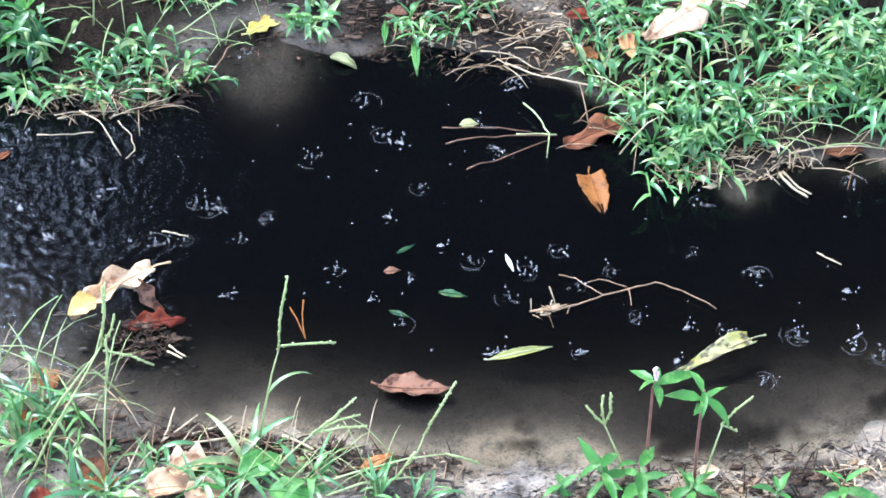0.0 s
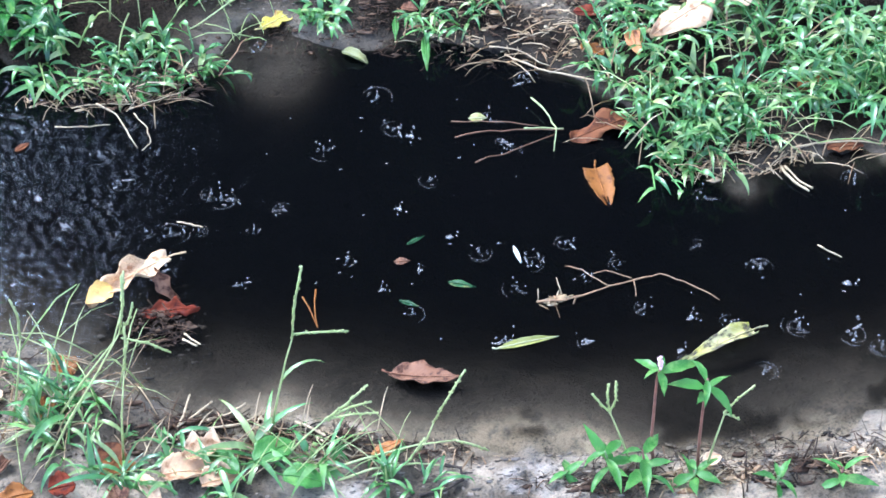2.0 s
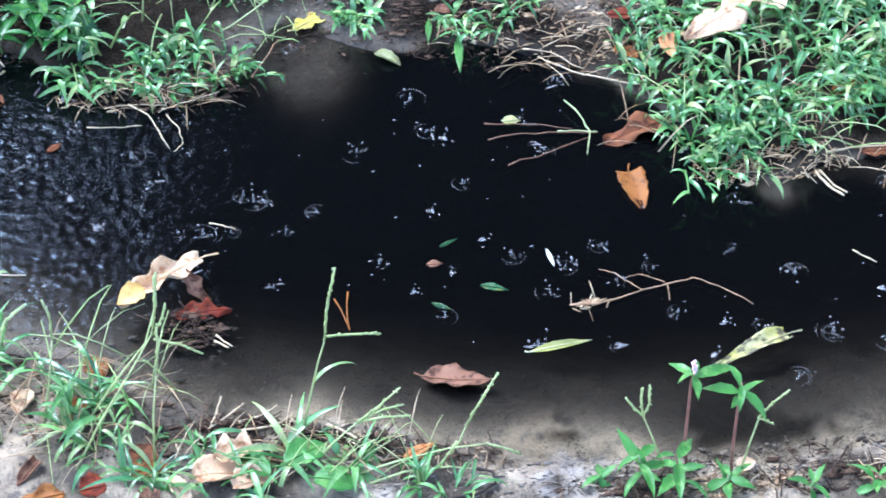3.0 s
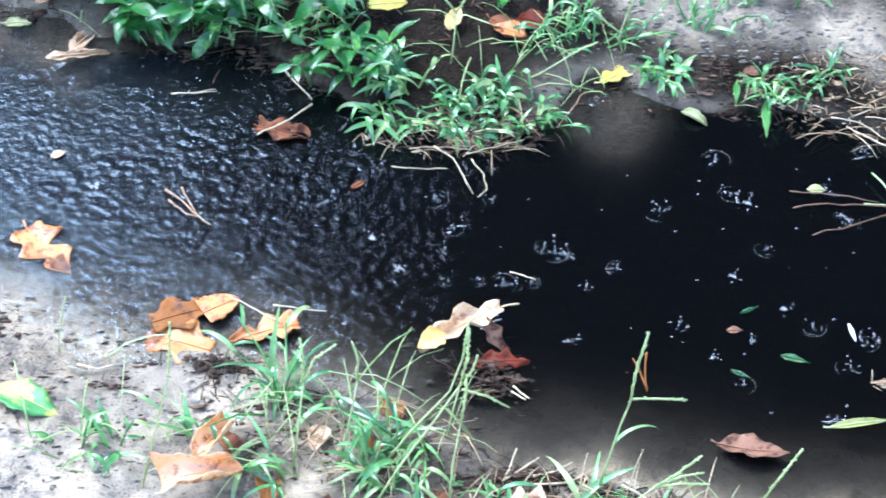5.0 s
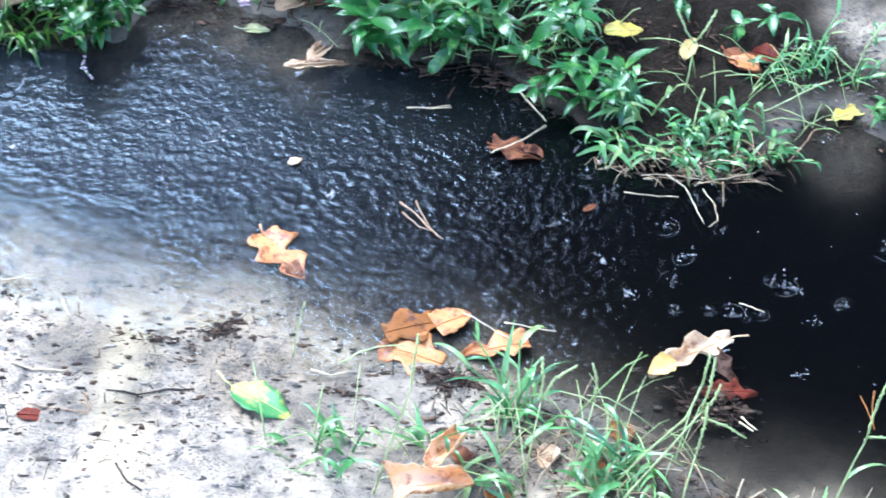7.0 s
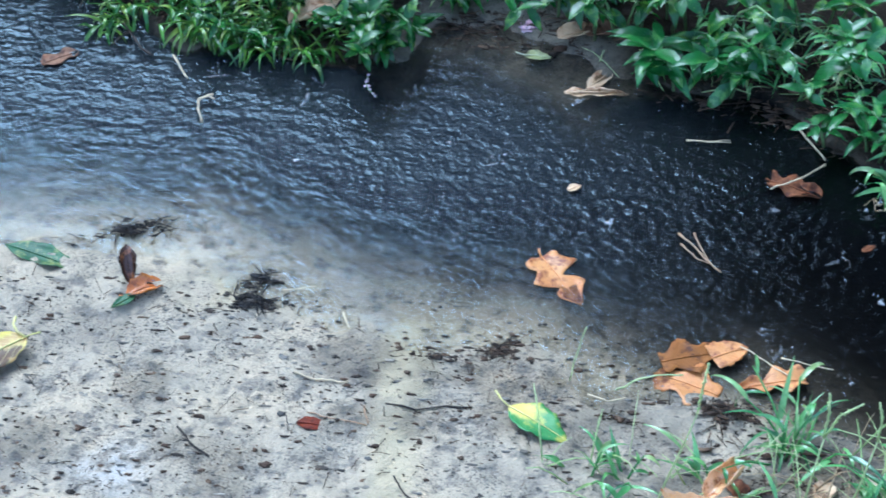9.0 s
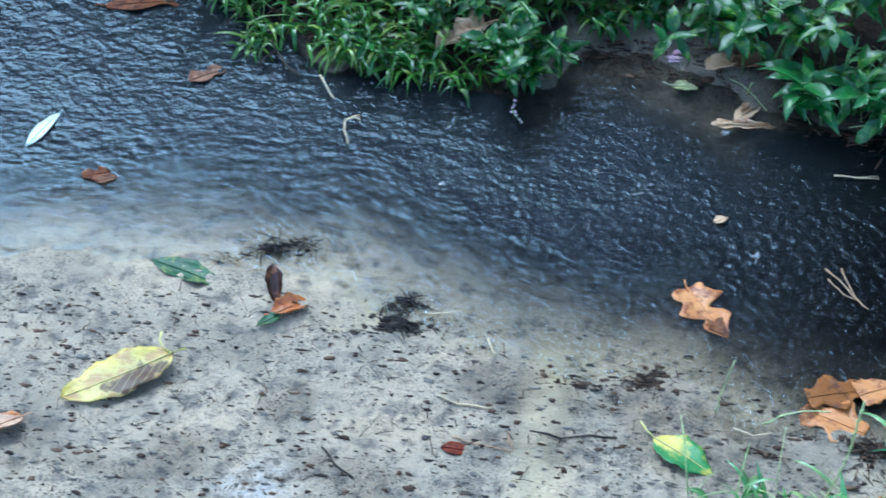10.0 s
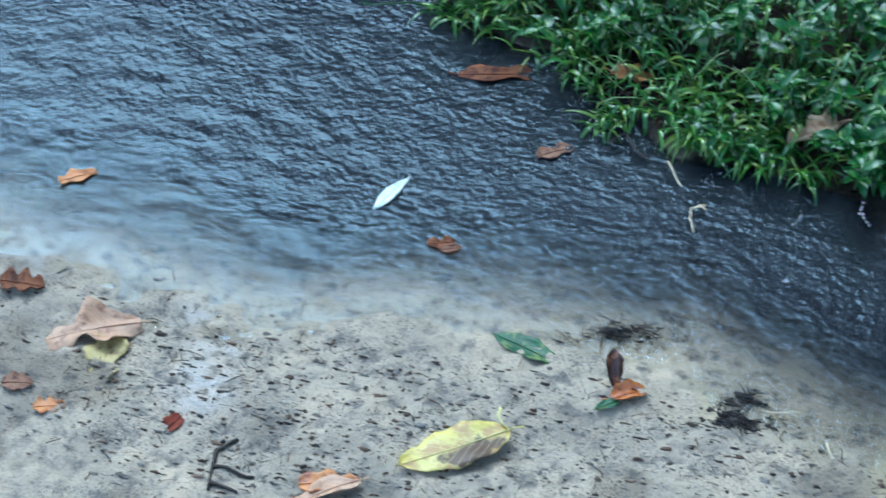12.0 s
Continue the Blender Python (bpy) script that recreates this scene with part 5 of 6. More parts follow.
grass_patch(FAR_LABEL, 0.655, 1.620, 0.040, 0.070, 86, 0.0363, 0.0051, 24, height=0.040, lean=(0, -0.2))
grass_patch(FAR_LABEL, 0.440, 1.690, 0.040, 0.040, 32, 0.0262, 0.0050, 25, height=0.028, lean=(0, -0.2))
grass_patch(FAR_LABEL, 0.560, 1.730, 0.100, 0.050, 86, 0.0343, 0.0051, 26, height=0.036)
grass_patch("low grass hanging over the water by the inlet", 0.020, 1.742, 0.050, 0.030, 67, 0.0242, 0.0051, 27, height=0.022, lean=(0, -0.3))
grass_patch("low grass hanging over the water by the inlet", -0.070, 1.775, 0.030, 0.035, 24, 0.0343, 0.0065, 28, height=0.030, lean=(-0.2, -0.4))
grass_patch("sparse grass sprigs along the muddy bank", 0.185, 1.790, 0.020, 0.018, 18, 0.0242, 0.0056, 29, height=0.016, lean=(0, -0.4))
grass_patch("sparse grass sprigs along the muddy bank", 0.290, 1.770, 0.060, 0.018, 18, 0.0262, 0.0046, 30, height=0.020, lean=(0, -0.4))
grass_patch("sparse grass sprigs along the muddy bank", 0.100, 1.830, 0.060, 0.030, 21, 0.0302, 0.0036, 31, height=0.036)
grass_patch("sparse grass sprigs along the muddy bank", 0.230, 1.850, 0.090, 0.030, 18, 0.0282, 0.0036, 32, height=0.030)
grass_patch("dense grass on the far bank, toned dark for shade", -0.700, 1.915, 0.100, 0.040, 91, 0.0340, 0.0045, 33, SHADE_TONED_GRASS, height=0.038, lean=(0, -0.4), az=-0.25)
grass_patch("dense grass on the far bank, toned dark for shade", -0.830, 1.965, 0.090, 0.045, 76, 0.0340, 0.0044, 34, SHADE_TONED_GRASS, height=0.036, lean=(-0.1, -0.4), az=-0.5)
grass_patch("dense grass on the far bank, toned dark for shade", -0.780, 2.100, 0.200, 0.050, 114, 0.0400, 0.0049, 35, SHADE_TONED_GRASS, height=0.045)
grass_patch("dense grass on the far bank, toned dark for shade", -0.720, 1.895, 0.120, 0.016, 60, 0.0360, 0.0040, 37, SHADE_TONED_GRASS, height=0.026, lean=(0, -0.9), az=-0.15)
grass_patch("dense grass on the far bank, toned dark for shade", -0.600, 2.000, 0.120, 0.050, 90, 0.0360, 0.0045, 38, SHADE_TONED_GRASS, height=0.045, lean=(0, -0.3))
grass_patch("dense grass on the far bank, toned dark for shade", -0.830, 2.040, 0.120, 0.040, 70, 0.0360, 0.0045, 39, SHADE_TONED_GRASS, height=0.040, lean=(0, -0.3))
grass_patch("dense grass on the far bank, toned dark for shade", -0.930, 2.030, 0.060, 0.030, 45, 0.0340, 0.0042, 40, SHADE_TONED_GRASS, height=0.036, lean=(-0.2, -0.6), az=-0.6)
grass_patch("dense grass on the far bank, toned dark for shade", -1.000, 2.045, 0.050, 0.035, 50, 0.0340, 0.0042, 49, SHADE_TONED_GRASS, height=0.034, lean=(-0.3, -0.6), az=-0.6)
grass_patch("thin grass between the bank herbs", -0.180, 1.895, 0.130, 0.045, 57, 0.0343, 0.0038, 36, height=0.034, lean=(0, -0.3))
grass_patch(NEAR_LABEL, -0.125, 1.385, 0.070, 0.030, 14, 0.0466, 0.0045, 41, height=0.036, az=-0.4)
grass_patch(NEAR_LABEL, -0.075, 1.345, 0.060, 0.050, 12, 0.0466, 0.0046, 42, height=0.034, az=-0.6)
grass_patch(NEAR_LABEL, -0.180, 1.335, 0.100, 0.040, 12, 0.0440, 0.0050, 43, height=0.026)
grass_patch("sparse grass over wet sand", -0.300, 1.355, 0.080, 0.035, 9, 0.0336, 0.0050, 44, height=0.022)
grass_patch(NEAR_LABEL, -0.040, 1.290, 0.080, 0.030, 12, 0.0440, 0.0046, 45, height=0.024)
grass_patch("sparse grass at the near waterline", 0.085, 1.272, 0.045, 0.020, 7, 0.0517, 0.0062, 46, height=0.022)
grass_patch("sparse grass at the near waterline", 0.040, 1.250, 0.100, 0.020, 12, 0.0466, 0.0050, 47, height=0.022)
grass_patch("sparse grass at the near waterline", 0.180, 1.235, 0.060, 0.014, 7, 0.0414, 0.0037, 48, height=0.018)


def stem_patch(label, cx, cy, rx, ry, count, length, mat, seed, flat=0.5):
    """Thin bare stems that cross one another among the blades."""
    rnd = random.Random(seed)
    s = Shape()
    for k in range(count):
        a, r = rnd.uniform(0, 6.28), math.sqrt(rnd.random())
        x, y = cx + rx * r * math.cos(a), cy + ry * r * math.sin(a)
        p = Vector((x, y, max(gz(x, y), 0.0) + rnd.uniform(0, 0.008)))
        w, ln = rnd.uniform(0, 6.28), length * rnd.uniform(0.5, 1.3)
        e = rnd.uniform(0.05, 1.1) if rnd.random() > flat else rnd.uniform(0, 0.3)
        d = Vector((math.cos(w) * math.cos(e), math.sin(w) * math.cos(e), math.sin(e))) * ln
        sag = Vector((0, 0, 0.12 * ln))
        r0 = rnd.uniform(0.0003, 0.0008)
        s.tube([p, p + d * 0.35 + sag * 0.8, p + d * 0.7 + sag, p + d], [r0, r0 * 0.9, r0 * 0.8, r0 * 0.5], 4)
    return tagged(part("grass_stems", s, mat), label, "grass", kind="stuff")


stem_patch("pale thin stems among the far grass", 0.53, 1.62, 0.12, 0.08, 60, 0.05, SEED, 81)
stem_patch("dry straws among the far grass", 0.52, 1.60, 0.13, 0.08, 70, 0.04, STRAW, 82, 0.7)
stem_patch("dry straws at the foot of the far grass", 0.56, 1.535, 0.11, 0.016, 24, 0.036, STRAW, 83, 0.9)
stem_patch("dry straws along the muddy bank edge", 0.38, 1.705, 0.07, 0.025, 34, 0.034, STRAW, 84, 0.9)
stem_patch("dry straws hanging off the inlet corner", 0.00, 1.708, 0.07, 0.020, 32, 0.038, STRAW, 85, 0.85)
stem_patch("dark roots hanging off the inlet corner", 0.00, 1.722, 0.07, 0.018, 40, 0.026, LITTER, 94, 0.7)
stem_patch("pale thin stems by the inlet", 0.07, 1.80, 0.09, 0.04, 26, 0.06, SEED, 86)
stem_patch("pale thin stems among the near grass", -0.10, 1.36, 0.09, 0.05, 40, 0.07, SEED, 87, 0.35)
stem_patch("dry straws under the near grass", -0.10, 1.35, 0.11, 0.05, 50, 0.05, STRAW, 88, 0.7)
stem_patch("pale thin stems over wet sand", -0.27, 1.36, 0.10, 0.04, 22, 0.05, SEED, 89, 0.5)
stem_patch("thin stems along the near waterline", 0.08, 1.265, 0.10, 0.02, 30, 0.05, SEED, 90, 0.5)
stem_patch("brown straws along the near waterline", 0.06, 1.285, 0.10, 0.02, 40, 0.035, STRAW, 91, 0.8)
stem_patch("thin stems among the shaded herbs", -0.72, 1.97, 0.14, 0.06, 40, 0.06, SEED, 92, 0.4)
stem_patch("thin stems among the bank herbs", -0.20, 1.88, 0.16, 0.04, 40, 0.05, SEED, 93, 0.6)


# ---- seed stalks of finger grass ----
def seed_stalk(label, pts, spikes, blades=(), seed=0):
    rnd = random.Random(seed)
    o = Vector(pts[0])
    root = thing("seed_stalk", o, 0, label, "grass stalk", "grass seed stalks")
    n = len(pts)
    part("stem", Shape().tube([Vector(p) - o for p in pts], [0.0011 - 0.0005 * k / (n - 1) for k in range(n)], 5), SEED, root)
    for sp in spikes:
        q = [Vector(p) - o for p in sp]
        s = Shape().tube(q, 0.0008, 5)
        for i in range(len(q) - 1):
            d = q[i + 1] - q[i]
            steps = max(2, int(d.length / 0.0022))
            for k in range(steps):
                c = q[i] + d * (k / steps)
                off = Vector((rnd.uniform(-1, 1), rnd.uniform(-1, 1), rnd.uniform(-1, 1))) * 0.0009
                s.blob(c + off, (0.0011, 0.0010, 0.0013), 3, 4, 0.2, rnd)
        part("spike", s, SEED, root)
    for az, length, width, u, rise, bend in blades:
        i = min(int(u * (n - 1)), n - 2)
        at = (Vector(pts[i]).lerp(Vector(pts[i + 1]), u * (n - 1) - i)) - o
        part("blade", Shape().blade(at, az, length, width, rise, bend, 8, 0.3), GRASS, root)
    return root


seed_stalk("upright seed stalk with two spikes over dark water", [(0.074, 1.298, 0.000), (0.083, 1.298, 0.051), (0.090, 1.298, 0.088), (0.096, 1.298, 0.112)], [[(0.096, 1.298, 0.112), (0.099, 1.298, 0.149), (0.106, 1.298, 0.190)], [(0.097, 1.298, 0.117), (0.116, 1.298, 0.116), (0.139, 1.298, 0.113)]], ((0.3, 0.05, 0.004, 0.42, 1.2, 2.4),), 1)
seed_stalk("leaning seed stalk with three spikes", [(0.078, 1.269, 0.000), (0.096, 1.269, 0.026), (0.115, 1.269, 0.047)], [[(0.115, 1.269, 0.047), (0.132, 1.269, 0.063), (0.149, 1.269, 0.082)], [(0.117, 1.269, 0.049), (0.136, 1.269, 0.059), (0.152, 1.269, 0.062)], [(0.115, 1.269, 0.047), (0.135, 1.269, 0.050), (0.157, 1.269, 0.048)]], (), 2)
seed_stalk("single seed spike by the waterline", [(0.185, 1.262, -0.000), (0.194, 1.262, 0.019), (0.199, 1.262, 0.037)], [[(0.199, 1.262, 0.037), (0.209, 1.262, 0.062), (0.223, 1.262, 0.094)]], (), 3)
seed_stalk("seed stalk beside the stranded leaf", [(-0.105, 1.288, 0.000), (-0.078, 1.288, 0.061), (-0.051, 1.288, 0.113), (-0.032, 1.288, 0.152)], [[(-0.032, 1.288, 0.152), (-0.027, 1.288, 0.182), (-0.026, 1.288, 0.212)], [(-0.031, 1.288, 0.151), (-0.023, 1.288, 0.168), (-0.020, 1.288, 0.183)], [(-0.030, 1.288, 0.146), (-0.012, 1.288, 0.137), (0.004, 1.288, 0.124)]], (), 4)
seed_stalk("seed stalk beside the stranded leaf", [(-0.042, 1.283, 0.000), (-0.038, 1.283, 0.066), (-0.032, 1.283, 0.115)], [[(-0.032, 1.283, 0.115), (-0.029, 1.283, 0.140), (-0.028, 1.283, 0.164)]], (), 5)
seed_stalk("seed stalk with forked spikes by the herbs", [(0.349, 1.223, 0.000), (0.339, 1.223, 0.036), (0.328, 1.223, 0.070)], [[(0.328, 1.223, 0.070), (0.321, 1.223, 0.080), (0.313, 1.223, 0.094)], [(0.328, 1.223, 0.070), (0.325, 1.223, 0.089), (0.326, 1.223, 0.103)], [(0.328, 1.223, 0.070), (0.332, 1.223, 0.084), (0.331, 1.223, 0.105)]], (), 6)
seed_stalk("seed stalk by the red-stemmed herb", [(0.402, 1.205, 0.000), (0.408, 1.205, 0.044), (0.413, 1.205, 0.074)], [[(0.413, 1.205, 0.074), (0.421, 1.205, 0.088), (0.434, 1.205, 0.102)], [(0.412, 1.205, 0.074), (0.418, 1.205, 0.070), (0.425, 1.205, 0.064)]], (), 7)
seed_stalk("tall seed stalk over wet sand", [(-0.280, 1.321, 0.000), (-0.268, 1.321, 0.056), (-0.255, 1.321, 0.108), (-0.248, 1.321, 0.139)], [[(-0.248, 1.321, 0.139), (-0.246, 1.321, 0.165), (-0.243, 1.321, 0.195)]], ((2.6, 0.04, 0.004, 0.6, 0.6, 1.2),), 8)
seed_stalk("seed stalk rising from the near grass", [(-0.161, 1.336, 0.000), (-0.154, 1.336, 0.061), (-0.149, 1.336, 0.107)], [[(-0.149, 1.336, 0.107), (-0.140, 1.336, 0.132), (-0.123, 1.336, 0.148)], [(-0.150, 1.336, 0.107), (-0.148, 1.336, 0.133), (-0.150, 1.336, 0.156)]], (), 9)
seed_stalk("seed stalk rising from the near grass", [(-0.125, 1.341, 0.000), (-0.115, 1.341, 0.054), (-0.108, 1.341, 0.100)], [[(-0.108, 1.341, 0.100), (-0.107, 1.341, 0.126), (-0.111, 1.341, 0.145)]], (), 10)
seed_stalk("stem arching from the near grass", [(-0.098, 1.329, 0.000), (-0.068, 1.329, 0.053), (-0.038, 1.329, 0.098), (-0.028, 1.329, 0.136)], [[(-0.028, 1.329, 0.136), (-0.026, 1.329, 0.155), (-0.024, 1.329, 0.174)]], (), 11)
seed_stalk("thin arching stem low over the soil", [(0.097, 1.253, 0.000), (0.141, 1.253, 0.014), (0.184, 1.253, 0.023), (0.214, 1.253, 0.023)], [[(0.214, 1.253, 0.023), (0.227, 1.253, 0.016), (0.241, 1.253, 0.005)]], (), 12)
seed_stalk("thin arching stem low over the soil", [(0.113, 1.244, 0.000), (0.148, 1.244, 0.012), (0.183, 1.244, 0.012), (0.217, 1.244, 0.000)], [[(0.174, 1.244, 0.012), (0.183, 1.244, 0.029), (0.189, 1.244, 0.041)]], (), 13)
seed_stalk("grass stem standing on the far bank", [(0.148, 1.814, 0.000), (0.141, 1.814, 0.025), (0.147, 1.814, 0.051)], [[(0.147, 1.814, 0.051), (0.153, 1.814, 0.071), (0.162, 1.814, 0.091)], [(0.143, 1.814, 0.031), (0.129, 1.814, 0.045), (0.118, 1.814, 0.059)]], (), 14)
seed_stalk("grass stem standing on the far bank", [(-0.014, 1.800, 0.000), (-0.010, 1.800, 0.040), (-0.008, 1.800, 0.074)], [[(-0.008, 1.800, 0.074), (0.002, 1.800, 0.093), (0.009, 1.800, 0.113)], [(-0.008, 1.800, 0.074), (-0.016, 1.800, 0.087), (-0.026, 1.800, 0.113)]], (), 15)
seed_stalk("straight stem leaning over the inlet", [(0.036, 1.779, 0.000), (0.066, 1.779, 0.016), (0.096, 1.779, 0.039)], [[(0.096, 1.779, 0.039), (0.106, 1.779, 0.046), (0.118, 1.779, 0.052)]], (), 16)


# ---- small debris ----
def scatter_debris(name, label, cx, cy, rx, ry, count, size, mat, seed, lift=0.0, straw=0.5, az=0.0, category="debris"):
    rnd = random.Random(seed)
    s = Shape()
    for k in range(count):
        a, r = rnd.uniform(0, 6.28), math.sqrt(rnd.random())
        if name in ("drift_line", "debris_clump"):
            r = abs(rnd.gauss(0, 0.62)) * (0.75 + 0.35 * math.sin(3 * a + seed) + 0.2 * math.sin(5 * a))
        u, v = rx * r * math.cos(a), ry * r * math.sin(a)
        x, y = cx + u * math.cos(az) - v * math.sin(az), cy + u * math.sin(az) + v * math.cos(az)
        z = max(gz(x, y), -0.001) + lift * max(0, 1 - r) * rnd.random()
        w = rnd.uniform(0, 6.28)
        if rnd.random() < straw:
            ln = size * (1.0 + 5.0 * rnd.random() ** 2)
            d = Vector((math.cos(w) * ln, math.sin(w) * ln, rnd.uniform(-0.1, 0.25) * ln))
            p = Vector((x, y, z + 0.001))
            s.tube([p, p + d * 0.5 + Vector((0, 0, rnd.uniform(0, 0.15) * ln)), p + d], size * rnd.uniform(0.06, 0.17), 4)
        else:
            q = size * (0.35 + 0.9 * rnd.random() ** 2.2)
            s.blob((x, y, z + 0.08 * q), (q * rnd.uniform(0.5, 1.8), q * rnd.uniform(0.3, 0.8), q * 0.26), 4, 7, 0.75, rnd)
    return tagged(part(name, s, mat), label, category, kind="stuff")


scatter_debris("root_mat", "dark matted roots and needles under the stranded leaf", *(-0.003, 1.429), 0.028, 0.024, 240, 0.0036, LITTER, 51, 0.020, 0.5)
scatter_debris("debris_clump", "tan scraps at the end of the floating twig", *(0.322, 1.408), 0.016, 0.006, 30, 0.004, STRAW, 50, 0.003, 0.5)
scatter_debris("flower_head", "small fallen pale pink flowers on the inlet shore", *(-0.424, 1.932), 0.008, 0.006, 22, 0.004, PINK, 49, 0.006, 0.1, category="flower")
scatter_debris("debris_clump", "black clump of soaked needles on the sand", *(-0.630, 1.535), 0.034, 0.022, 300, 0.0036, BLACK_LITTER, 52, 0.005, 0.45)
scatter_debris("debris_clump", "black clump of soaked needles on the sand", *(-0.626, 1.566), 0.016, 0.008, 80, 0.0035, BLACK_LITTER, 53, 0.005, 0.45)
scatter_debris("drift_line", "dark drift of litter along the waterline", *(-0.755, 1.616), 0.062, 0.019, 200, 0.0034, BLACK_LITTER, 54, 0.003, 0.75, 0.35)
scatter_debris("drift_line", "dark drift of litter along the waterline", *(-0.415, 1.497), 0.055, 0.028, 200, 0.0028, LITTER, 55, 0.003, 0.4, 0.1)
scatter_debris("drift_line", "dark drift of litter beside the leaf cluster", *(-0.216, 1.448), 0.060, 0.022, 190, 0.0035, LITTER, 56, 0.004, 0.5)
scatter_debris("bank_litter", "brown plant litter on the muddy bank", *(0.384, 1.739), 0.14, 0.045, 420, 0.0035, STRAW, 57, 0.004, 0.7, -0.2)
scatter_debris("bank_litter", "dark plant litter on the muddy bank", *(0.352, 1.733), 0.16, 0.045, 420, 0.0032, LITTER, 58, 0.004, 0.5, -0.2)
scatter_debris("bank_litter", "brown plant litter under the bank grass", *(0.512, 1.541), 0.07, 0.018, 160, 0.004, STRAW, 59, 0.006, 0.7)
scatter_debris("bank_litter", "dry straw and mud lumps at the inlet corner", *(-0.002, 1.724), 0.085, 0.030, 260, 0.004, LITTER, 60, 0.008, 0.6)
scatter_debris("bank_litter", "dry straw at the inlet corner", *(-0.017, 1.723), 0.080, 0.028, 120, 0.0045, STRAW, 61, 0.010, 0.85)
scatter_debris("bank_litter", "dark litter between the bank plants", -0.14, 1.86, 0.18, 0.05, 360, 0.0042, LITTER, 62, 0.006, 0.6)
scatter_debris("bank_litter", "dark roots and litter at the far water's edge", -0.17, 1.835, 0.10, 0.025, 260, 0.0034, LITTER, 74, 0.006, 0.7, -0.7)
scatter_debris("bank_litter", "dark roots and litter at the far water's edge", -0.72, 1.905, 0.16, 0.022, 360, 0.0042, LITTER, 75, 0.006, 0.7, -0.3)
scatter_debris("bank_litter", "brown straws and litter on the inlet shore", -0.42, 1.925, 0.10, 0.03, 260, 0.0042, LITTER, 76, 0.004, 0.6)
scatter_debris("bank_litter", "black rotten litter on the inlet shore", -0.46, 1.985, 0.13, 0.03, 160, 0.0040, BLACK_LITTER, 77, 0.006, 0.6)
scatter_debris("shore_litter", "dark plant litter along the near waterline", 0.10, 1.285, 0.14, 0.018, 360, 0.0032, LITTER, 63, 0.004, 0.85, -0.25)
scatter_debris("shore_litter", "dark plant litter along the near waterline", 0.42, 1.215, 0.16, 0.020, 320, 0.0030, LITTER, 64, 0.004, 0.85)
scatter_debris("shore_litter", "straw bits along the near waterline", 0.10, 1.275, 0.16, 0.020, 90, 0.0042, STRAW, 65, 0.005, 0.9, -0.2)
scatter_debris("shore_litter", "dark litter under the near grass", -0.10, 1.35, 0.16, 0.05, 320, 0.0040, LITTER, 66, 0.004, 0.6, -0.4)
for x, y, rx, ry, count, seed in ((0.010, 1.320, 0.020, 0.010, 90, 101), (0.042, 1.318, 0.018, 0.010, 80, 102), (0.085, 1.300, 0.030, 0.010, 110, 103), (0.130, 1.285, 0.025, 0.010, 90, 104)):
    scatter_debris("debris_clump", "dark muddy clump of rotten litter at the waterline", x, y, rx, ry, count, 0.0042, LITTER, seed, 0.008, 0.55)
for x, y, rx, ry, count, seed in ((0.40, 1.200, 0.05, 0.012, 150, 105), (0.47, 1.195, 0.05, 0.014, 150, 106), (0.54, 1.195, 0.05, 0.014, 120, 107), (0.33, 1.205, 0.04, 0.010, 90, 108)):
    scatter_debris("shore_litter", "red-brown rotten litter among the small herbs", x, y, rx, ry, count, 0.0040, STRAW if seed % 2 else LITTER, seed, 0.005, 0.6)
scatter_debris("drift_line", "dark drift of litter along the waterline", -0.47, 1.485, 0.06, 0.016, 55, 0.0028, LITTER, 109, 0.004, 0.35, -0.2)
scatter_debris("drift_line", "dark drift of litter along the waterline", -0.31, 1.435, 0.05, 0.014, 45, 0.0028, LITTER, 110, 0.004, 0.35, -0.3)
scatter_debris("sand_litter", "dark specks of litter on grey sand", -0.80, 1.42, 0.42, 0.13, 1500, 0.0027, LITTER, 67, 0.0, 0.3)
scatter_debris("sand_litter", "dark specks of litter on grey sand", -0.30, 1.41, 0.18, 0.09, 150, 0.0030, LITTER, 68, 0.0, 0.35)
scatter_debris("sand_litter", "dark specks of litter on grey sand", -1.15, 1.45, 0.25, 0.13, 240, 0.0034, LITTER, 69, 0.0, 0.35)
scatter_debris("sand_crumbs", "grey soil crumbs on the sand", -0.65, 1.42, 0.70, 0.14, 2400, 0.0025, CRUMB, 70, 0.0, 0.0, category="soil")
scatter_debris("sand_crumbs", "grey soil crumbs at the near edge", 0.28, 1.215, 0.34, 0.03, 1100, 0.0021, CRUMB, 71, 0.0, 0.0, category="soil")
scatter_debris("bank_crumbs", "grey soil crumbs behind the bank", 0.25, 1.84, 0.20, 0.05, 1000, 0.0024, CRUMB, 72, 0.0, 0.0, category="soil")
scatter_debris("bank_crumbs", "muddy lumps on the bank edge", 0.25, 1.765, 0.20, 0.03, 520, 0.0026, LITTER, 73, 0.003, 0.65, category="soil")


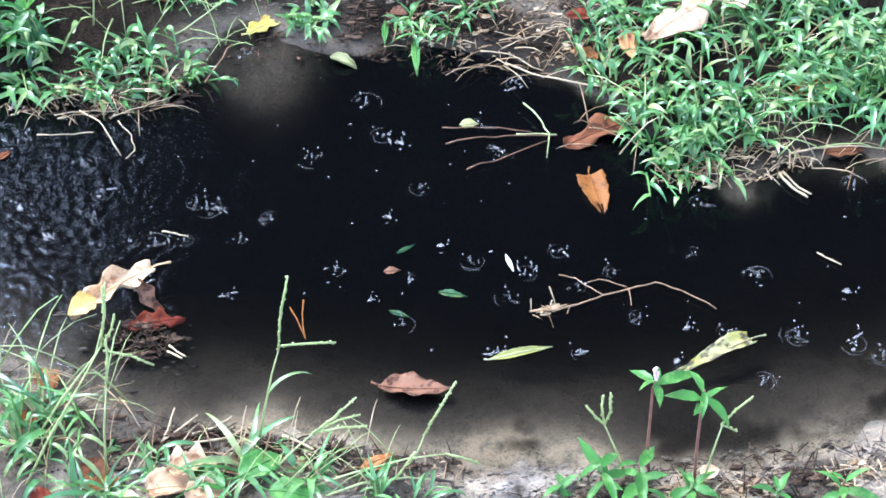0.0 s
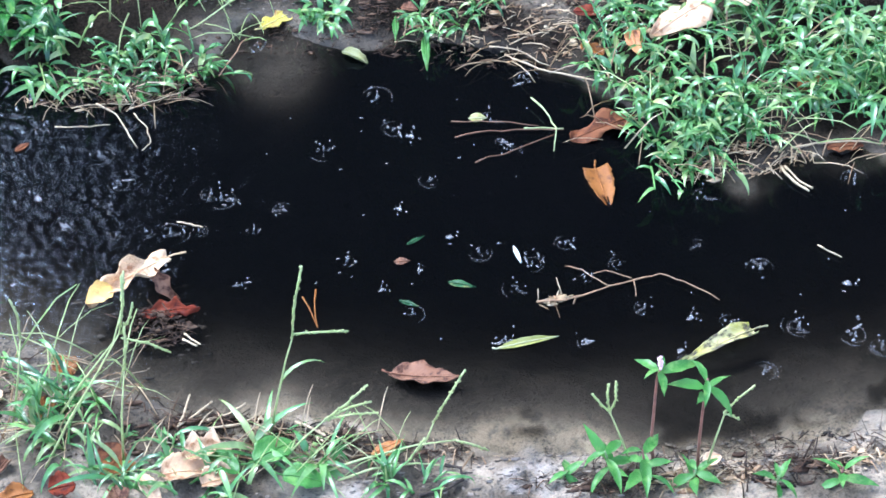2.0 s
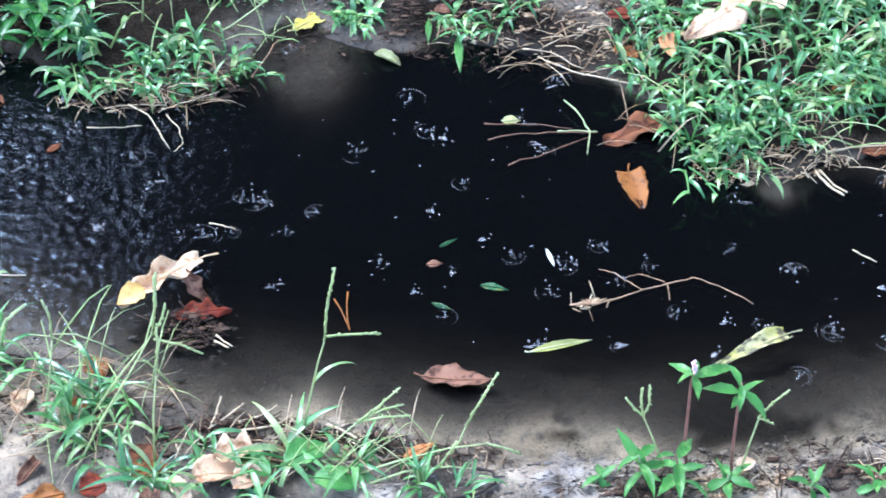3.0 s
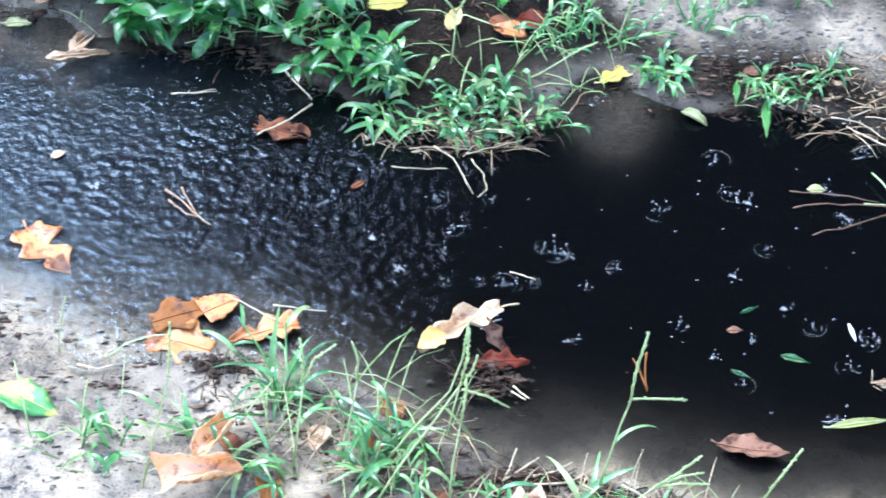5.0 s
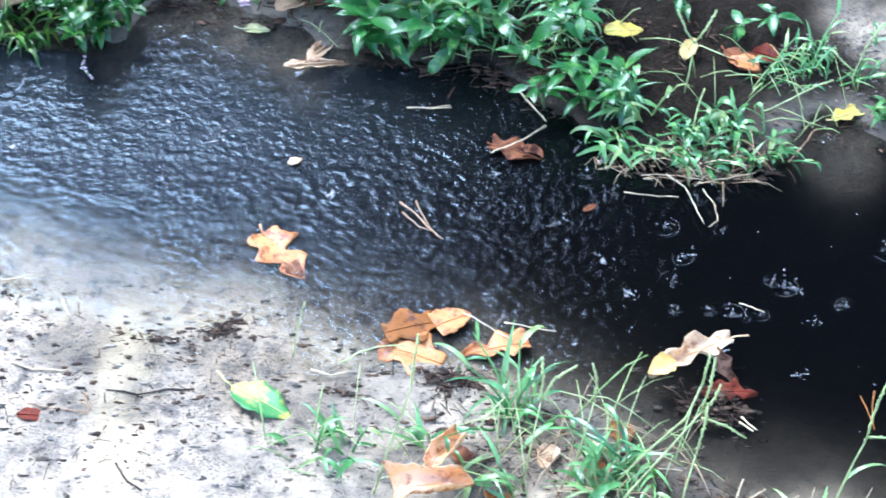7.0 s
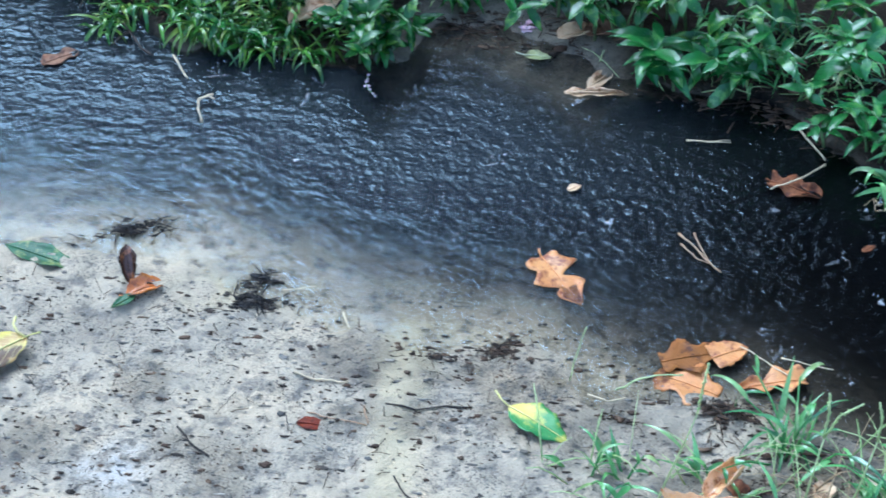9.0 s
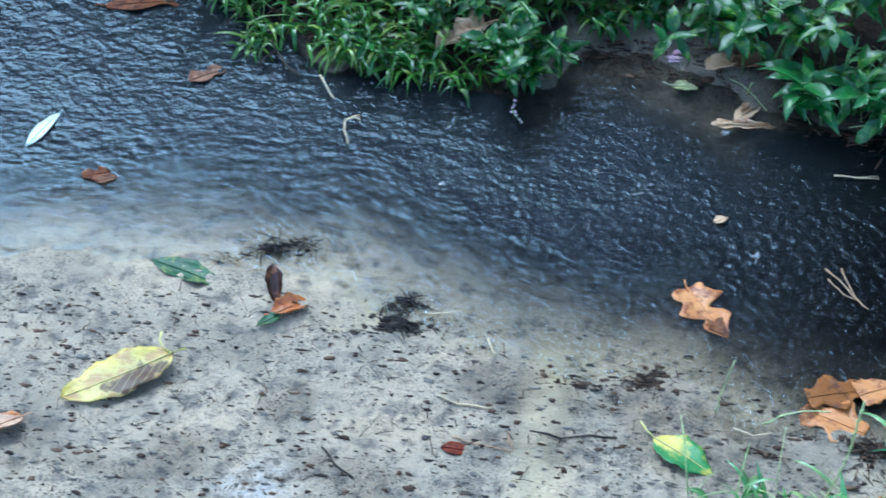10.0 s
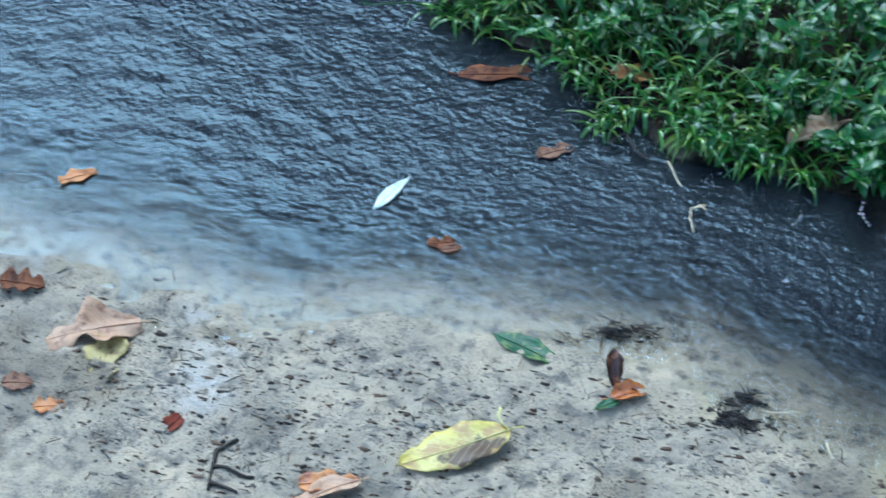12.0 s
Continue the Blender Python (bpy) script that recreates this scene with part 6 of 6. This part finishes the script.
# ---- rain splashes ----
def splash(seed):
    rnd = random.Random(seed)
    root = thing("rain_splash", (0, 0, 0), 0, "pale splash of a raindrop on the puddle", "splash", "rain splashes")
    for k in range(rnd.choice((0, 1, 1, 2))):
        # broken arcs of the spreading ring, its sky glint put in as pale colour
        rr, a0, span = rnd.uniform(0.004, 0.012), rnd.uniform(0, 6.28), rnd.uniform(1.2, 3.4)
        arc = [(rr * math.cos(a0 + span * q / 10) * (1 + 0.08 * rnd.random()), rr * math.sin(a0 + span * q / 10) * (1 + 0.08 * rnd.random()), 0.0) for q in range(11)]
        part("ring", Shape().tube(arc, [0.0006 * math.sin(math.pi * (0.05 + 0.09 * q)) for q in range(11)], 5, False), RING, root)
    s = Shape()
    for k in range(rnd.choice((2, 3, 4, 5))):
        w, r = rnd.uniform(0, 6.28), 0.008 * rnd.random()
        q = rnd.uniform(0.0006, 0.0015)
        s.blob((r * math.cos(w), r * math.sin(w), 0.0001), (q * rnd.uniform(1.2, 3.4), q * rnd.uniform(0.6, 1.2), q * 0.3), 5, 10, 0.3, rnd)
    part("froth", s, RING if seed % 2 else SPLASH, root)
    h = rnd.uniform(0.002, 0.007)
    part("jet", Shape().tube([(0, 0, -0.001), (0.0004, 0, h * 0.35), (0.0002, 0, h * 0.8), (0.0005, 0, h)], [0.0014, 0.0008, 0.0006, 0.0003], 8), SPLASH, root)
    for k in range(rnd.choice((1, 2, 3))):
        part("droplet", Shape().blob((rnd.uniform(-0.008, 0.008), rnd.uniform(-0.008, 0.008), rnd.uniform(0.001, 0.010)), (0.0008, 0.0008, 0.0010), 5, 8, 0.05, rnd), SPLASH, root)
    return root


SPLASHES = [splash(k) for k in range(12)]
for k, s in enumerate(SPLASHES):
    s.location = (-0.02 + 0.045 * k, 1.60 - 0.018 * k - 0.05 * (k % 3), 0.0)
rain = random.Random(77)
count = 0
while count < 76:
    x, y = rain.uniform(-0.75, 0.62), rain.uniform(1.28, 1.86)
    if gz(x, y) < -0.008 and (x > -0.2 or rain.random() < 0.5):
        f = rain.uniform(0.7, 1.35)
        copy_thing(SPLASHES[count % 12], pose(x, y, 0.0, 0, 0, rain.uniform(0, 360)) @ Matrix.Diagonal((f, f, f, 1)))
        count += 1
drops = Shape()
count = 0
while count < 150:
    x, y = rain.uniform(-1.4, 0.62), rain.uniform(1.28, 1.95)
    if gz(x, y) < -0.006:
        q = rain.uniform(0.0003, 0.0010)
        drops.blob((x, y, 0.0004), (q * rain.uniform(1, 2), q, q), 4, 7, 0.1, rain)
        count += 1
tagged(part("rain_drops", drops, SPLASH), "small bubbles and drops on the puddle", "drops", kind="stuff")
